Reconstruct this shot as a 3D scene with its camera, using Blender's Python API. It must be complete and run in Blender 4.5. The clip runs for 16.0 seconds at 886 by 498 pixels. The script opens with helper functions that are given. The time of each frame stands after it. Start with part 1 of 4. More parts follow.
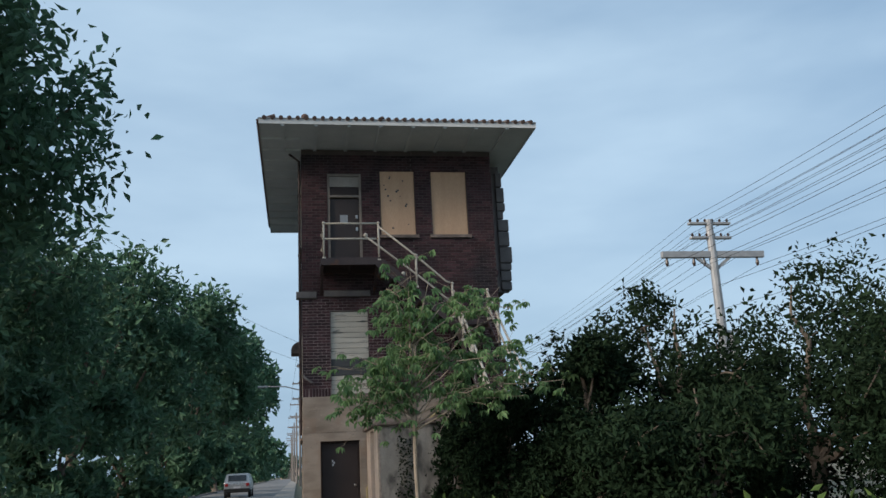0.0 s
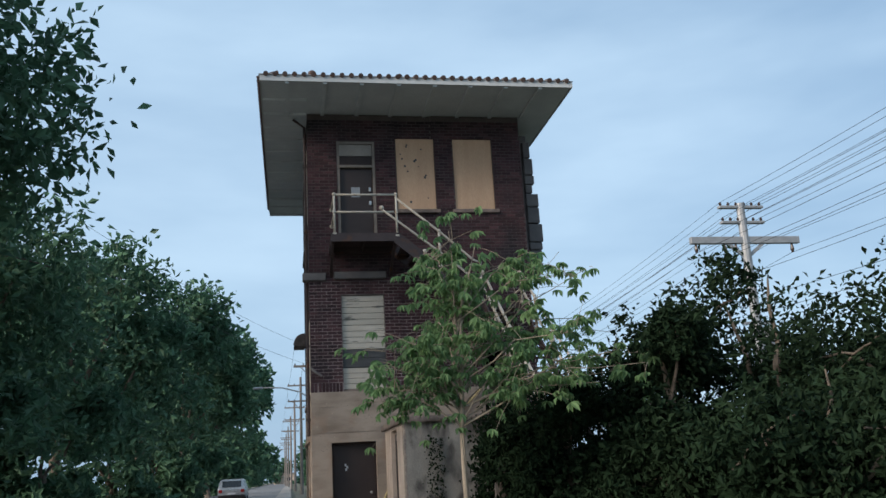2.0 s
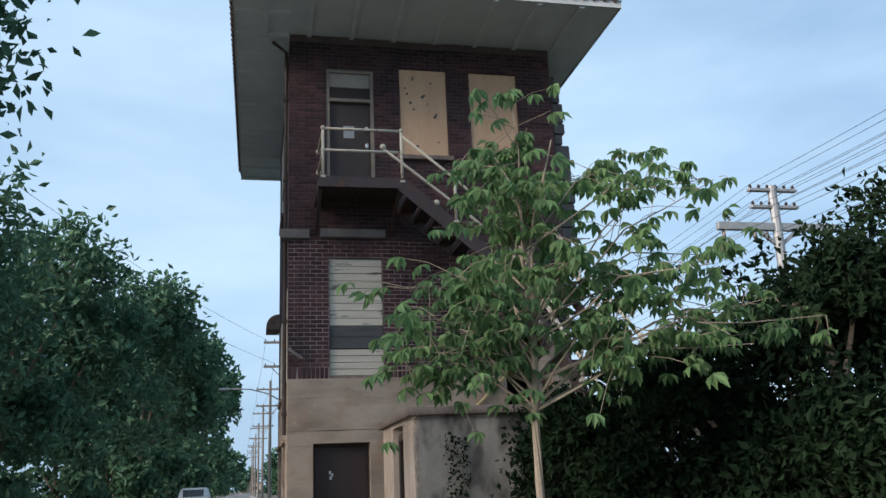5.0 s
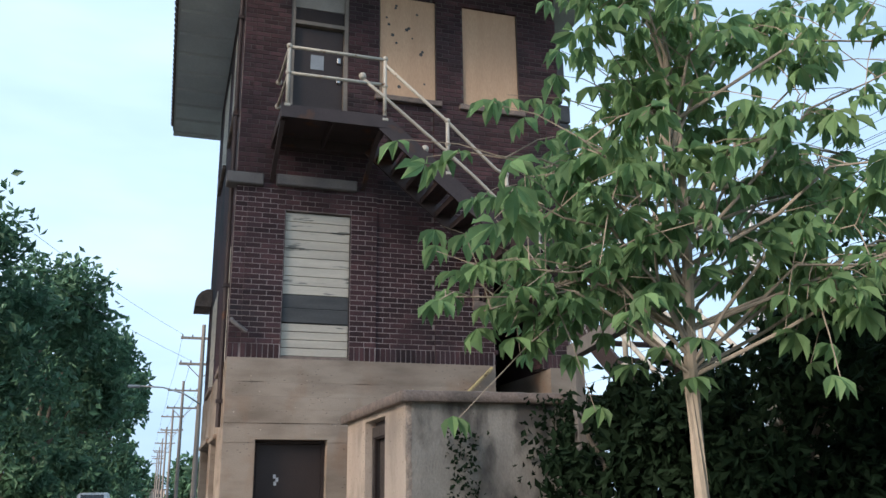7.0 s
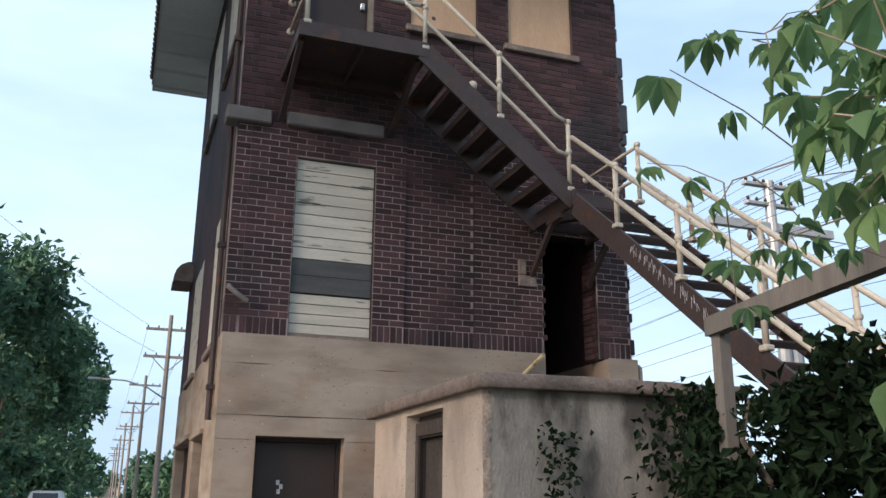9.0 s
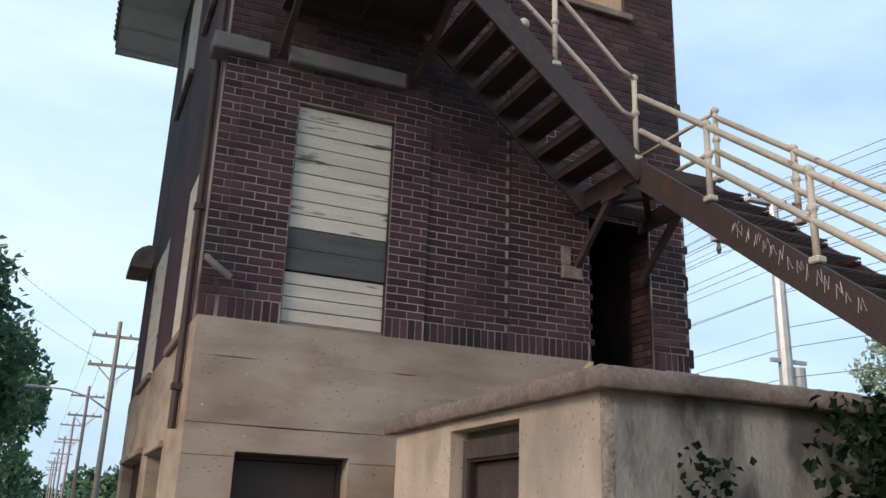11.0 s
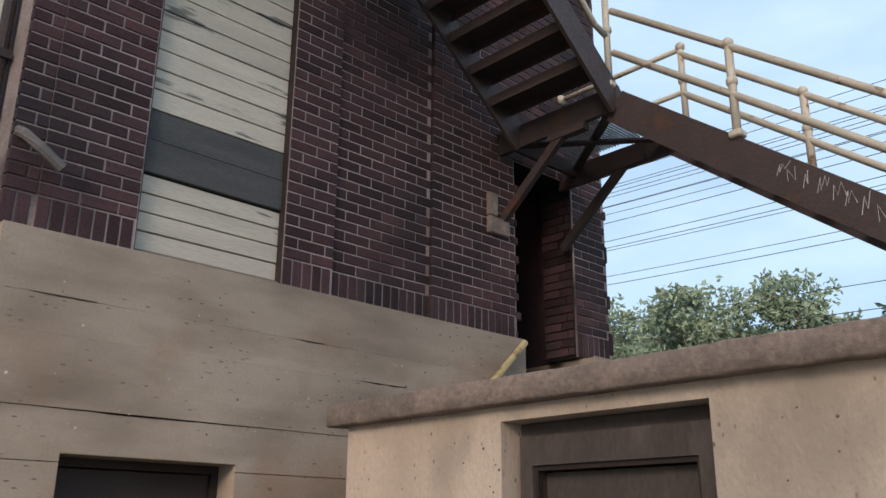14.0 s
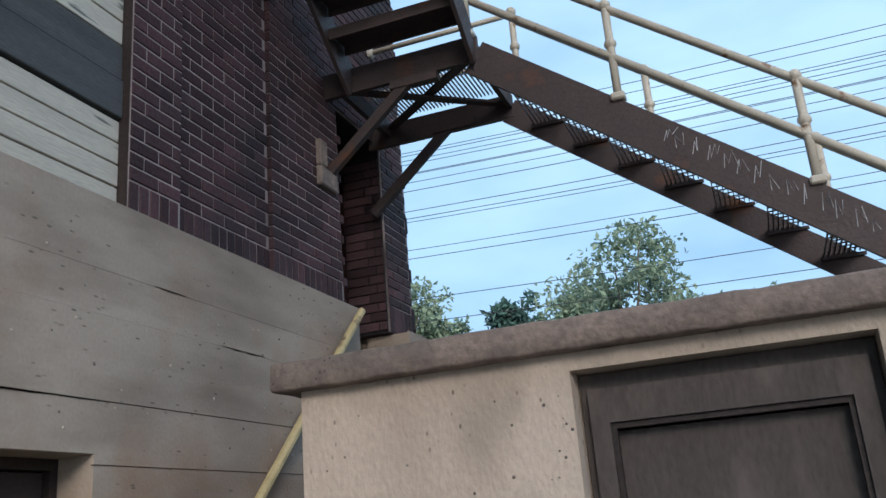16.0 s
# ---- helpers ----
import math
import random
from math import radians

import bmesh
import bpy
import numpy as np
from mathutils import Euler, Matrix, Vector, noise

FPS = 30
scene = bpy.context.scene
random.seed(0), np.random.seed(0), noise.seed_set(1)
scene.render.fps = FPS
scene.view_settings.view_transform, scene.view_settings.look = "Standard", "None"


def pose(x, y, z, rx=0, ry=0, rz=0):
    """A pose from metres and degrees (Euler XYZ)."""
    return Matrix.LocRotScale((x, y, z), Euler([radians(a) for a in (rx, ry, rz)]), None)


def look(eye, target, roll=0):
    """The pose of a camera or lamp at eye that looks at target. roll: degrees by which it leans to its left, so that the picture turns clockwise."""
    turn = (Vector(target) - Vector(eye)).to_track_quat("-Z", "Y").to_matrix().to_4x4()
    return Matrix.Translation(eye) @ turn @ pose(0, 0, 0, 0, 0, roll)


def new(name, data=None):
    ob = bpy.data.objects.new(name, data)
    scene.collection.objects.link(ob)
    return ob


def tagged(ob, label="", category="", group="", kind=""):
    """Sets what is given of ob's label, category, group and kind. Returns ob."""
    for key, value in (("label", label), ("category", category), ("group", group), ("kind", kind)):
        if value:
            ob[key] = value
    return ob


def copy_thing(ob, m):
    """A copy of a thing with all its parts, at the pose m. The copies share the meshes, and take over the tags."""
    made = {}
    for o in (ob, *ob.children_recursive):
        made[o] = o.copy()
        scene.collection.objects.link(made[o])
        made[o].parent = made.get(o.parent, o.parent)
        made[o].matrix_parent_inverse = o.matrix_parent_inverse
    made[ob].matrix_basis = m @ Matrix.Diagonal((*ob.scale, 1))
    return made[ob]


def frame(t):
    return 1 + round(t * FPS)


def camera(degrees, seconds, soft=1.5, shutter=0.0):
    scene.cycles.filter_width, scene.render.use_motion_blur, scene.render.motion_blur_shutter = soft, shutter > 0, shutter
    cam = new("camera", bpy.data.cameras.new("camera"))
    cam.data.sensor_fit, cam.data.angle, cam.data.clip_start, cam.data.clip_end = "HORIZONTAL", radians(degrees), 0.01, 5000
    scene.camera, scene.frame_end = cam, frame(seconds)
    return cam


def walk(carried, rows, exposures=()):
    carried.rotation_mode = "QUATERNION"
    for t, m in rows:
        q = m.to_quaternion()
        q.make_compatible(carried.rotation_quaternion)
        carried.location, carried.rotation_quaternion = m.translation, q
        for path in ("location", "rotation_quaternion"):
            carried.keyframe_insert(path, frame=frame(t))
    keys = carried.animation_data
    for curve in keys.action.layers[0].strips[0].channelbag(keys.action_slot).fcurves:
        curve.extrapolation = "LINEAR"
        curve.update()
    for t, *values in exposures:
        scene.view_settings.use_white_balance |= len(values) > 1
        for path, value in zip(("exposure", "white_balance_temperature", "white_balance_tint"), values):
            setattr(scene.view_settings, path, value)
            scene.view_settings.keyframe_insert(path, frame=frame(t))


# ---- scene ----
cam = camera(54.0, 16.0, soft=1.5)
PATH = [
    (0, (-0.132, -21.642, 1.343), (0.201, -19.732, 1.831), -2.8),
    (0.5, (-0.427, -20.885, 1.365), (-0.065, -18.982, 1.863), -2.6),
    (1, (-0.585, -20.161, 1.404), (-0.209, -18.26, 1.898), -3.0),
    (1.5, (-0.551, -19.547, 1.416), (-0.175, -17.643, 1.896), -2.9),
    (2, (-0.459, -18.917, 1.396), (-0.107, -17.011, 1.891), -3.2),
    (2.5, (-0.404, -18.286, 1.364), (-0.043, -16.384, 1.868), -3.3),
    (3, (-0.425, -17.554, 1.344), (-0.06, -15.656, 1.858), -3.0),
    (5.5, (-0.539, -14.049, 1.427), (-0.084, -12.172, 1.946), -1.9),
    (6, (-0.637, -13.258, 1.345), (-0.125, -11.398, 1.872), -1.1),
    (6.5, (-0.666, -12.498, 1.344), (-0.132, -10.63, 1.818), -0.5),
    (7, (-0.735, -11.775, 1.394), (-0.151, -9.94, 1.936), -0.6),
    (7.5, (-0.788, -11.137, 1.425), (-0.192, -9.311, 1.982), -0.3),
    (8, (-0.837, -10.496, 1.468), (-0.217, -8.68, 2.033), -0.3),
    (8.5, (-0.865, -9.896, 1.489), (-0.228, -8.087, 2.056), -0.1),
    (9, (-0.912, -9.339, 1.501), (-0.257, -7.531, 2.05), 0.5),
    (9.5, (-0.935, -8.773, 1.494), (-0.266, -6.975, 2.06), 0.9),
    (12, (-0.84, -6.157, 1.667), (0.003, -4.456, 2.297), 2.8),
    (12.5, (-0.849, -5.676, 1.665), (0.075, -4.019, 2.298), 2.6),
    (13, (-0.953, -5.218, 1.67), (0.068, -3.602, 2.259), 1.0),
    (13.5, (-0.996, -4.745, 1.694), (0.078, -3.169, 2.297), 0.8),
    (14, (-1.18, -4.3, 1.745), (0.13, -2.924, 2.37), 0.4),
    (14.5, (-1.22, -3.87, 1.77), (0.23, -2.636, 2.381), -1.1),
    (15, (-1.3, -3.45, 1.75), (0.285, -2.397, 2.365), -3.2),
    (15.5, (-1.36, -2.97, 1.74), (0.323, -2.083, 2.358), -4.2),
    (16, (-1.38, -2.47, 1.73), (0.417, -1.834, 2.335), -4.8),
]
EXPOSURES = [(0, 0.3, 6250, 8), (3, 0.5, 6100, 8), (5.5, 0.72, 6150, 9), (7, 1.05, 6250, 10), (9, 1.02, 6500, 12), (13, 0.92, 6600, 12), (15, 0.88, 6350, 9), (16, 0.8, 5650, 5)]
walk(cam, [(t, look(eye, target, roll)) for t, eye, target, roll in PATH],
     exposures=EXPOSURES)

# ---- sky and sun ----
world = bpy.data.worlds.new("overcast_evening")
scene.world = world
world.use_nodes = True
wn, wl = world.node_tree.nodes, world.node_tree.links
bg = wn["Background"]
sky = wn.new("ShaderNodeTexSky")
sky.sky_type = 'NISHITA'
sky.sun_disc = False
SUN_DIR = Vector((-0.84, -0.40, 0.42)).normalized()
sky.sun_elevation = math.asin(SUN_DIR.z)
sky.sun_rotation = math.atan2(SUN_DIR.x, SUN_DIR.y)
sky.air_density, sky.dust_density, sky.ozone_density = 1.2, 2.5, 2.0
tc = wn.new("ShaderNodeTexCoord")
mp = wn.new("ShaderNodeMapping")
mp.inputs["Scale"].default_value = (1.0, 1.3, 3.6)
cloud = wn.new("ShaderNodeTexNoise")
cloud.inputs["Scale"].default_value = 1.7
cloud.inputs["Detail"].default_value = 5
cloud.inputs["Roughness"].default_value = 0.5
ramp = wn.new("ShaderNodeValToRGB")
ramp.color_ramp.elements[0].position, ramp.color_ramp.elements[1].position = 0.3, 0.75
ramp.color_ramp.elements[0].color = (3.3, 4.8, 6.6, 1)
ramp.color_ramp.elements[1].color = (6.6, 8.3, 9.8, 1)
mix = wn.new("ShaderNodeMix")
mix.data_type = 'RGBA'
mix.inputs["Factor"].default_value = 0.8
wl.new(tc.outputs["Generated"], mp.inputs["Vector"])
wl.new(mp.outputs["Vector"], cloud.inputs["Vector"])
wl.new(cloud.outputs["Fac"], ramp.inputs["Fac"])
wl.new(sky.outputs["Color"], mix.inputs["A"])
wl.new(ramp.outputs["Color"], mix.inputs["B"])
wl.new(mix.outputs["Result"], bg.inputs["Color"])
bg.inputs["Strength"].default_value = 0.085

sun_data = bpy.data.lights.new("sun", 'SUN')
sun_data.energy, sun_data.angle, sun_data.color = 4.3, radians(25), (1.0, 0.84, 0.70)
sun = new("sun", sun_data)
sun.matrix_world = look((-20, -20, 30), Vector((-20, -20, 30)) - SUN_DIR)


# ---- materials ----
def mat(name, a, b=None, scale=6.0, fine=60.0, rough=0.85, metal=0.0, bump=0.15, stain=None, stain_at=(0.55, 0.75),
        stain_scale=1.2, stretch=(1, 1, 1), vary=0.0, island=0.0, spec=0.3, dist=0.01, specks=0.0, speck_scale=16.0, grit=0.45, rust=None):
    """A weathered surface: two tones mixed by noise, finer grain, an optional third tone in patches, relief."""
    m = bpy.data.materials.new(name)
    m.use_nodes = True
    n, l = m.node_tree.nodes, m.node_tree.links
    p = n["Principled BSDF"]
    p.inputs["Metallic"].default_value = metal
    p.inputs["Specular IOR Level"].default_value = spec
    co = n.new("ShaderNodeTexCoord")
    mpn = n.new("ShaderNodeMapping")
    mpn.inputs["Scale"].default_value = stretch
    geo = n.new("ShaderNodeNewGeometry")
    l.new(geo.outputs["Position"], mpn.inputs["Vector"])

    def noise_at(s, detail=4.0):
        t = n.new("ShaderNodeTexNoise")
        t.inputs["Scale"].default_value, t.inputs["Detail"].default_value = s, detail
        l.new(mpn.outputs["Vector"], t.inputs["Vector"])
        return t.outputs["Fac"]

    def blend(fac, x, y):
        mx = n.new("ShaderNodeMix")
        mx.data_type = 'RGBA'
        l.new(fac, mx.inputs["Factor"])
        for s, v in (("A", x), ("B", y)):
            if isinstance(v, tuple):
                mx.inputs[s].default_value = (*v, 1)
            else:
                l.new(v, mx.inputs[s])
        return mx.outputs["Result"]

    def ramp_of(v, lo, hi):
        r = n.new("ShaderNodeMapRange")
        r.inputs["From Min"].default_value, r.inputs["From Max"].default_value = lo, hi
        l.new(v, r.inputs["Value"])
        return r.outputs["Result"]

    b = b or tuple(c * 0.7 for c in a)
    col = blend(ramp_of(noise_at(scale), 0.3, 0.7), a, b)
    even = n.new("ShaderNodeTexNoise")
    even.inputs["Scale"].default_value, even.inputs["Detail"].default_value = fine, 3.0
    l.new(geo.outputs["Position"], even.inputs["Vector"])
    grain = ramp_of(even.outputs["Fac"] if rust else noise_at(fine, 3.0), 0.3, 0.7)
    dark = tuple(c * 0.78 for c in b)
    half = n.new("ShaderNodeMath")
    half.operation, half.inputs[1].default_value = 'MULTIPLY', grit
    l.new(grain, half.inputs[0])
    col = blend(half.outputs[0], col, dark)
    if stain:
        col = blend(ramp_of(noise_at(stain_scale, 6.0), *stain_at), col, stain)
    if rust:
        rust_at = n.new("ShaderNodeTexNoise")
        rust_at.inputs["Scale"].default_value, rust_at.inputs["Detail"].default_value = 1.35, 5.0
        l.new(geo.outputs["Position"], rust_at.inputs["Vector"])
        thin = n.new("ShaderNodeMath")
        thin.operation, thin.inputs[1].default_value = 'MULTIPLY', 0.65
        l.new(ramp_of(rust_at.outputs["Fac"], 0.53, 0.68), thin.inputs[0])
        col = blend(thin.outputs[0], col, rust)
    if specks:
        vo = n.new("ShaderNodeTexVoronoi")
        vo.inputs["Scale"].default_value = speck_scale
        l.new(mpn.outputs["Vector"], vo.inputs["Vector"])
        near = ramp_of(vo.outputs["Distance"], 0.17, 0.09)
        gate = ramp_of(noise_at(2.3, 2.0), 0.47, 0.57)
        both = n.new("ShaderNodeMath")
        both.operation = 'MULTIPLY'
        l.new(near, both.inputs[0])
        l.new(gate, both.inputs[1])
        amount = n.new("ShaderNodeMath")
        amount.operation, amount.inputs[1].default_value = 'MULTIPLY', specks
        l.new(both.outputs[0], amount.inputs[0])
        col = blend(amount.outputs[0], col, tuple(q * 0.35 for q in b))
    if vary or island:
        src = None
        if vary:
            oi = n.new("ShaderNodeObjectInfo")
            src = oi.outputs["Random"]
        else:
            src = geo.outputs["Random Per Island"]
        hs = n.new("ShaderNodeHueSaturation")
        mr = n.new("ShaderNodeMapRange")
        mr.inputs["To Min"].default_value, mr.inputs["To Max"].default_value = 1 - (vary or island), 1 + (vary or island)
        l.new(src, mr.inputs["Value"])
        l.new(mr.outputs["Result"], hs.inputs["Value"])
        l.new(col, hs.inputs["Color"])
        col = hs.outputs["Color"]
    l.new(col, p.inputs["Base Color"])
    rr = n.new("ShaderNodeMapRange")
    rr.inputs["To Min"].default_value, rr.inputs["To Max"].default_value = max(0.05, rough - 0.12), min(1, rough + 0.1)
    l.new(grain, rr.inputs["Value"])
    l.new(rr.outputs["Result"], p.inputs["Roughness"])
    if bump:
        bp = n.new("ShaderNodeBump")
        bp.inputs["Strength"].default_value, bp.inputs["Distance"].default_value = bump, dist
        l.new(even.outputs["Fac"] if rust else noise_at(fine * 0.7, 6.0), bp.inputs["Height"])
        l.new(bp.outputs["Normal"], p.inputs["Normal"])
    return m


def leaf_mat(name, a, b, through_light=0.35, island=0.35, gloss=0.25):
    m = mat(name, a, b, scale=0.9, fine=9.0, rough=0.6, bump=0.0, island=island, spec=gloss)
    n, l = m.node_tree.nodes, m.node_tree.links
    p, out = n["Principled BSDF"], n["Material Output"]
    tr = n.new("ShaderNodeBsdfTranslucent")
    ms = n.new("ShaderNodeMixShader")
    ms.inputs["Fac"].default_value = through_light
    l.new(p.inputs["Base Color"].links[0].from_socket, tr.inputs["Color"])
    l.new(p.outputs["BSDF"], ms.inputs[1])
    l.new(tr.outputs["BSDF"], ms.inputs[2])
    l.new(ms.outputs["Shader"], out.inputs["Surface"])
    return m


BRICK_LOOK = dict(bump=0.5, stain=(0.022, 0.017, 0.020), stain_at=(0.46, 0.66), stain_scale=0.9)
M_BRICK = mat("dark_red_brick", (0.080, 0.036, 0.038), (0.046, 0.025, 0.029), 3.0, 70, 0.85, vary=0.4, **BRICK_LOOK)
M_BRICK_FAR = mat("dark_red_brick_joined", (0.080, 0.036, 0.038), (0.046, 0.025, 0.029), 3.0, 70, 0.85, island=0.4, **BRICK_LOOK)
M_MORTAR = mat("old_mortar", (0.47, 0.38, 0.36), (0.23, 0.185, 0.175), 2.2, 55, 0.95, bump=0.5, grit=0.55, stain=(0.07, 0.058, 0.06), stain_at=(0.50, 0.64), stain_scale=1.0)
M_CONC = mat("board_marked_concrete", (0.40, 0.325, 0.26), (0.28, 0.225, 0.18), 0.9, 60, 0.92, bump=0.3, grit=0.22,
             stain=(0.20, 0.155, 0.12), stain_at=(0.44, 0.70), stain_scale=1.9, stretch=(0.6, 0.6, 1.9), specks=0.8, rust=(0.25, 0.15, 0.095), vary=0.025)
M_SHED = mat("pale_rendered_concrete", (0.61, 0.50, 0.41), (0.44, 0.35, 0.285), 1.6, 60, 0.92, bump=0.6, grit=0.3,
             stain=(0.37, 0.30, 0.245), stain_at=(0.48, 0.68), stain_scale=2.6, stretch=(1.2, 1.2, 0.7), specks=0.9, speck_scale=22)
M_CAP = mat("weathered_cap_stone", (0.31, 0.235, 0.195), (0.17, 0.135, 0.12), 9.0, 45, 0.95, bump=0.9, grit=0.6,
            stain=(0.10, 0.085, 0.075), stain_at=(0.50, 0.7), stain_scale=2.4, specks=0.9, speck_scale=30)
# shed concrete again: real stains, plus the front's shade greyed into the base
M_SHEDFRONT = mat("shaded_stained_concrete", (0.40, 0.36, 0.315), (0.21, 0.19, 0.17), 2.0, 50, 0.93, bump=0.8, grit=0.35,
                  stain=(0.10, 0.09, 0.082), stain_at=(0.47, 0.60), stain_scale=2.3, stretch=(1.3, 1.3, 0.7), specks=0.9, speck_scale=22)
M_AGGREGATE = mat("crumbled_aggregate", (0.40, 0.33, 0.28), (0.22, 0.18, 0.155), 14.0, 60, 0.97, bump=1.0, grit=0.6, dist=0.02, specks=0.9, speck_scale=45)
# darker mortar, used above z 5.62
M_MORTAR_DARK = mat("dark_mortar", (0.12, 0.10, 0.095), (0.07, 0.06, 0.058), 2.0, 90, 0.95, bump=0.3)
M_STONE = mat("grey_band_stone", (0.20, 0.18, 0.17), (0.12, 0.11, 0.11), 3.0, 60, 0.9, bump=0.3)
M_PLANK = mat("flaking_white_planks", (0.62, 0.56, 0.47), (0.50, 0.45, 0.38), 4.0, 50, 0.8, bump=0.35,
              stain=(0.16, 0.155, 0.14), stain_at=(0.62, 0.66), stain_scale=4.5, stretch=(0.35, 0.35, 2.6), vary=0.08)
M_RAIL_WOOD = mat("grey_weathered_wood", (0.10, 0.10, 0.10), (0.065, 0.066, 0.068), 4.0, 60, 0.85, bump=0.3, stretch=(0.4, 0.4, 3))
M_PLY = mat("bare_plywood", (0.60, 0.40, 0.26), (0.52, 0.335, 0.215), 2.0, 40, 0.75, bump=0.1, stretch=(2.2, 1, 0.4), vary=0.04)
M_DARKWOOD = mat("dark_brown_paint", (0.045, 0.031, 0.028), (0.028, 0.02, 0.019), 3.0, 60, 0.6, bump=0.2)
M_DOOR = mat("brown_door_paint", (0.05, 0.036, 0.033), (0.036, 0.027, 0.026), 2.0, 60, 0.5, bump=0.1)
M_SHEDDOOR = mat("worn_brown_frame_paint", (0.088, 0.070, 0.064), (0.062, 0.050, 0.046), 3.0, 60, 0.6, bump=0.25,
                 stain=(0.115, 0.092, 0.084), stain_at=(0.55, 0.75), stain_scale=7.0, stretch=(1, 1, 0.4))
M_STEEL = mat("rust_brown_steel", (0.082, 0.058, 0.055), (0.052, 0.040, 0.040), 3.0, 70, 0.6, metal=0.2, bump=0.25,
              stain=(0.12, 0.055, 0.03), stain_at=(0.6, 0.72), stain_scale=3.0)
M_PIPE = mat("cream_painted_pipe", (0.56, 0.51, 0.43), (0.46, 0.41, 0.34), 6.0, 80, 0.6, bump=0.2,
             stain=(0.2, 0.11, 0.06), stain_at=(0.62, 0.7), stain_scale=9.0)
M_YELLOW = mat("yellow_painted_pipe", (0.55, 0.44, 0.22), (0.42, 0.33, 0.17), 6.0, 60, 0.6, bump=0.2,
               stain=(0.15, 0.10, 0.06), stain_at=(0.6, 0.7), stain_scale=8.0)
M_SOFFIT = mat("grey_soffit_paint", (0.66, 0.70, 0.72), (0.55, 0.59, 0.62), 1.5, 40, 0.85, bump=0.15)
M_FASCIA = mat("pale_fascia_paint", (0.50, 0.52, 0.53), (0.40, 0.42, 0.43), 2.0, 40, 0.7, bump=0.1)
M_TILE = mat("dark_clay_roof_tile", (0.10, 0.065, 0.055), (0.065, 0.045, 0.04), 3.0, 50, 0.8, bump=0.2, vary=0.2)
M_ROAD = mat("worn_asphalt", (0.20, 0.20, 0.20), (0.15, 0.15, 0.152), 0.6, 50, 0.9, bump=0.3, stain=(0.07, 0.07, 0.07),
             stain_at=(0.55, 0.7), stain_scale=0.35)
M_GROUND = mat("dirt_and_gravel", (0.17, 0.155, 0.12), (0.12, 0.11, 0.085), 0.8, 30, 0.95, bump=0.5, stain=(0.05, 0.07, 0.03),
               stain_at=(0.45, 0.62), stain_scale=0.5)
M_BARK = mat("grey_brown_bark", (0.15, 0.125, 0.10), (0.085, 0.07, 0.056), 6.0, 50, 0.95, bump=0.6, stretch=(1, 1, 0.3))
M_YBARK = mat("pale_young_bark", (0.30, 0.25, 0.20), (0.20, 0.17, 0.13), 8.0, 60, 0.9, bump=0.4, stretch=(1, 1, 0.4))
M_POLE = mat("weathered_pole_wood", (0.22, 0.20, 0.18), (0.15, 0.135, 0.125), 3.0, 40, 0.9, bump=0.3, stretch=(3, 3, 0.3))
M_GREYSTEEL = mat("galvanised_steel", (0.36, 0.37, 0.38), (0.27, 0.28, 0.29), 4.0, 60, 0.55, metal=0.4, bump=0.05)
M_WIRE = mat("dark_wire", (0.045, 0.047, 0.05), None, 3, 30, 0.6, bump=0.0)
M_INSUL = mat("brown_insulator", (0.05, 0.035, 0.03), None, 3, 30, 0.3, bump=0.0)
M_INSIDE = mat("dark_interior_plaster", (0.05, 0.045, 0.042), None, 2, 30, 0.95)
# near-black colour standing in for the shade inside the doorway
M_SHADE_BLACK = mat("shade_black_surface", (0.020, 0.018, 0.020), (0.012, 0.011, 0.013), 3.0, 40, 0.95, bump=0.3)
M_CHROME = mat("worn_chrome", (0.55, 0.55, 0.53), (0.4, 0.4, 0.4), 8, 60, 0.35, metal=0.9, bump=0.05)
M_WHITE = mat("white_chalk_paint", (0.62, 0.62, 0.64), (0.45, 0.45, 0.48), 8, 60, 0.8, bump=0.0)
M_CARPAINT = mat("silver_car_paint", (0.45, 0.46, 0.47), (0.42, 0.43, 0.44), 2, 30, 0.3, metal=0.5, bump=0.0)
M_GLASS = mat("dark_car_glass", (0.02, 0.022, 0.025), None, 2, 20, 0.1, bump=0.0, spec=0.6)
M_RUBBER = mat("black_rubber", (0.02, 0.02, 0.02), None, 4, 40, 0.85)
M_RED = mat("red_lamp_lens", (0.35, 0.02, 0.02), None, 4, 40, 0.3, bump=0.0)
M_LEAF_A = leaf_mat("roadside_leaves", (0.09, 0.172, 0.095), (0.054, 0.118, 0.074))
# green lowered to near black to carry the thicket's deep shade
M_LEAF_B = leaf_mat("shade_darkened_leaves", (0.019, 0.034, 0.017), (0.010, 0.020, 0.011), 0.12, gloss=0.03)
M_LEAF_Y = leaf_mat("young_tree_leaves", (0.20, 0.31, 0.13), (0.13, 0.23, 0.11), 0.6, 0.3)
# leaf green lightened to carry the distance haze
M_LEAF_F = leaf_mat("far_leaves_with_haze", (0.24, 0.30, 0.20), (0.16, 0.22, 0.17), 0.5)
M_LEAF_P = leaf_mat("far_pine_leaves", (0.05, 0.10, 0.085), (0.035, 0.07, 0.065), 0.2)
M_WEED = leaf_mat("weed_leaves", (0.12, 0.19, 0.05), (0.07, 0.12, 0.04), 0.4)


# ---- mesh helpers ----
def obj(name, bm, material, parent=None, label=""):
    me = bpy.data.meshes.new(name)
    bm.to_mesh(me)
    bm.free()
    me.materials.append(material)
    ob = new(name, me)
    if parent:
        ob.parent = parent
    if label:
        ob["label"] = label
    return ob


def part(name, bm, material, parent, label=""):
    return obj(name, bm, material, parent, label)


def smooth(ob):
    ob.data.polygons.foreach_set("use_smooth", [True] * len(ob.data.polygons))
    return ob


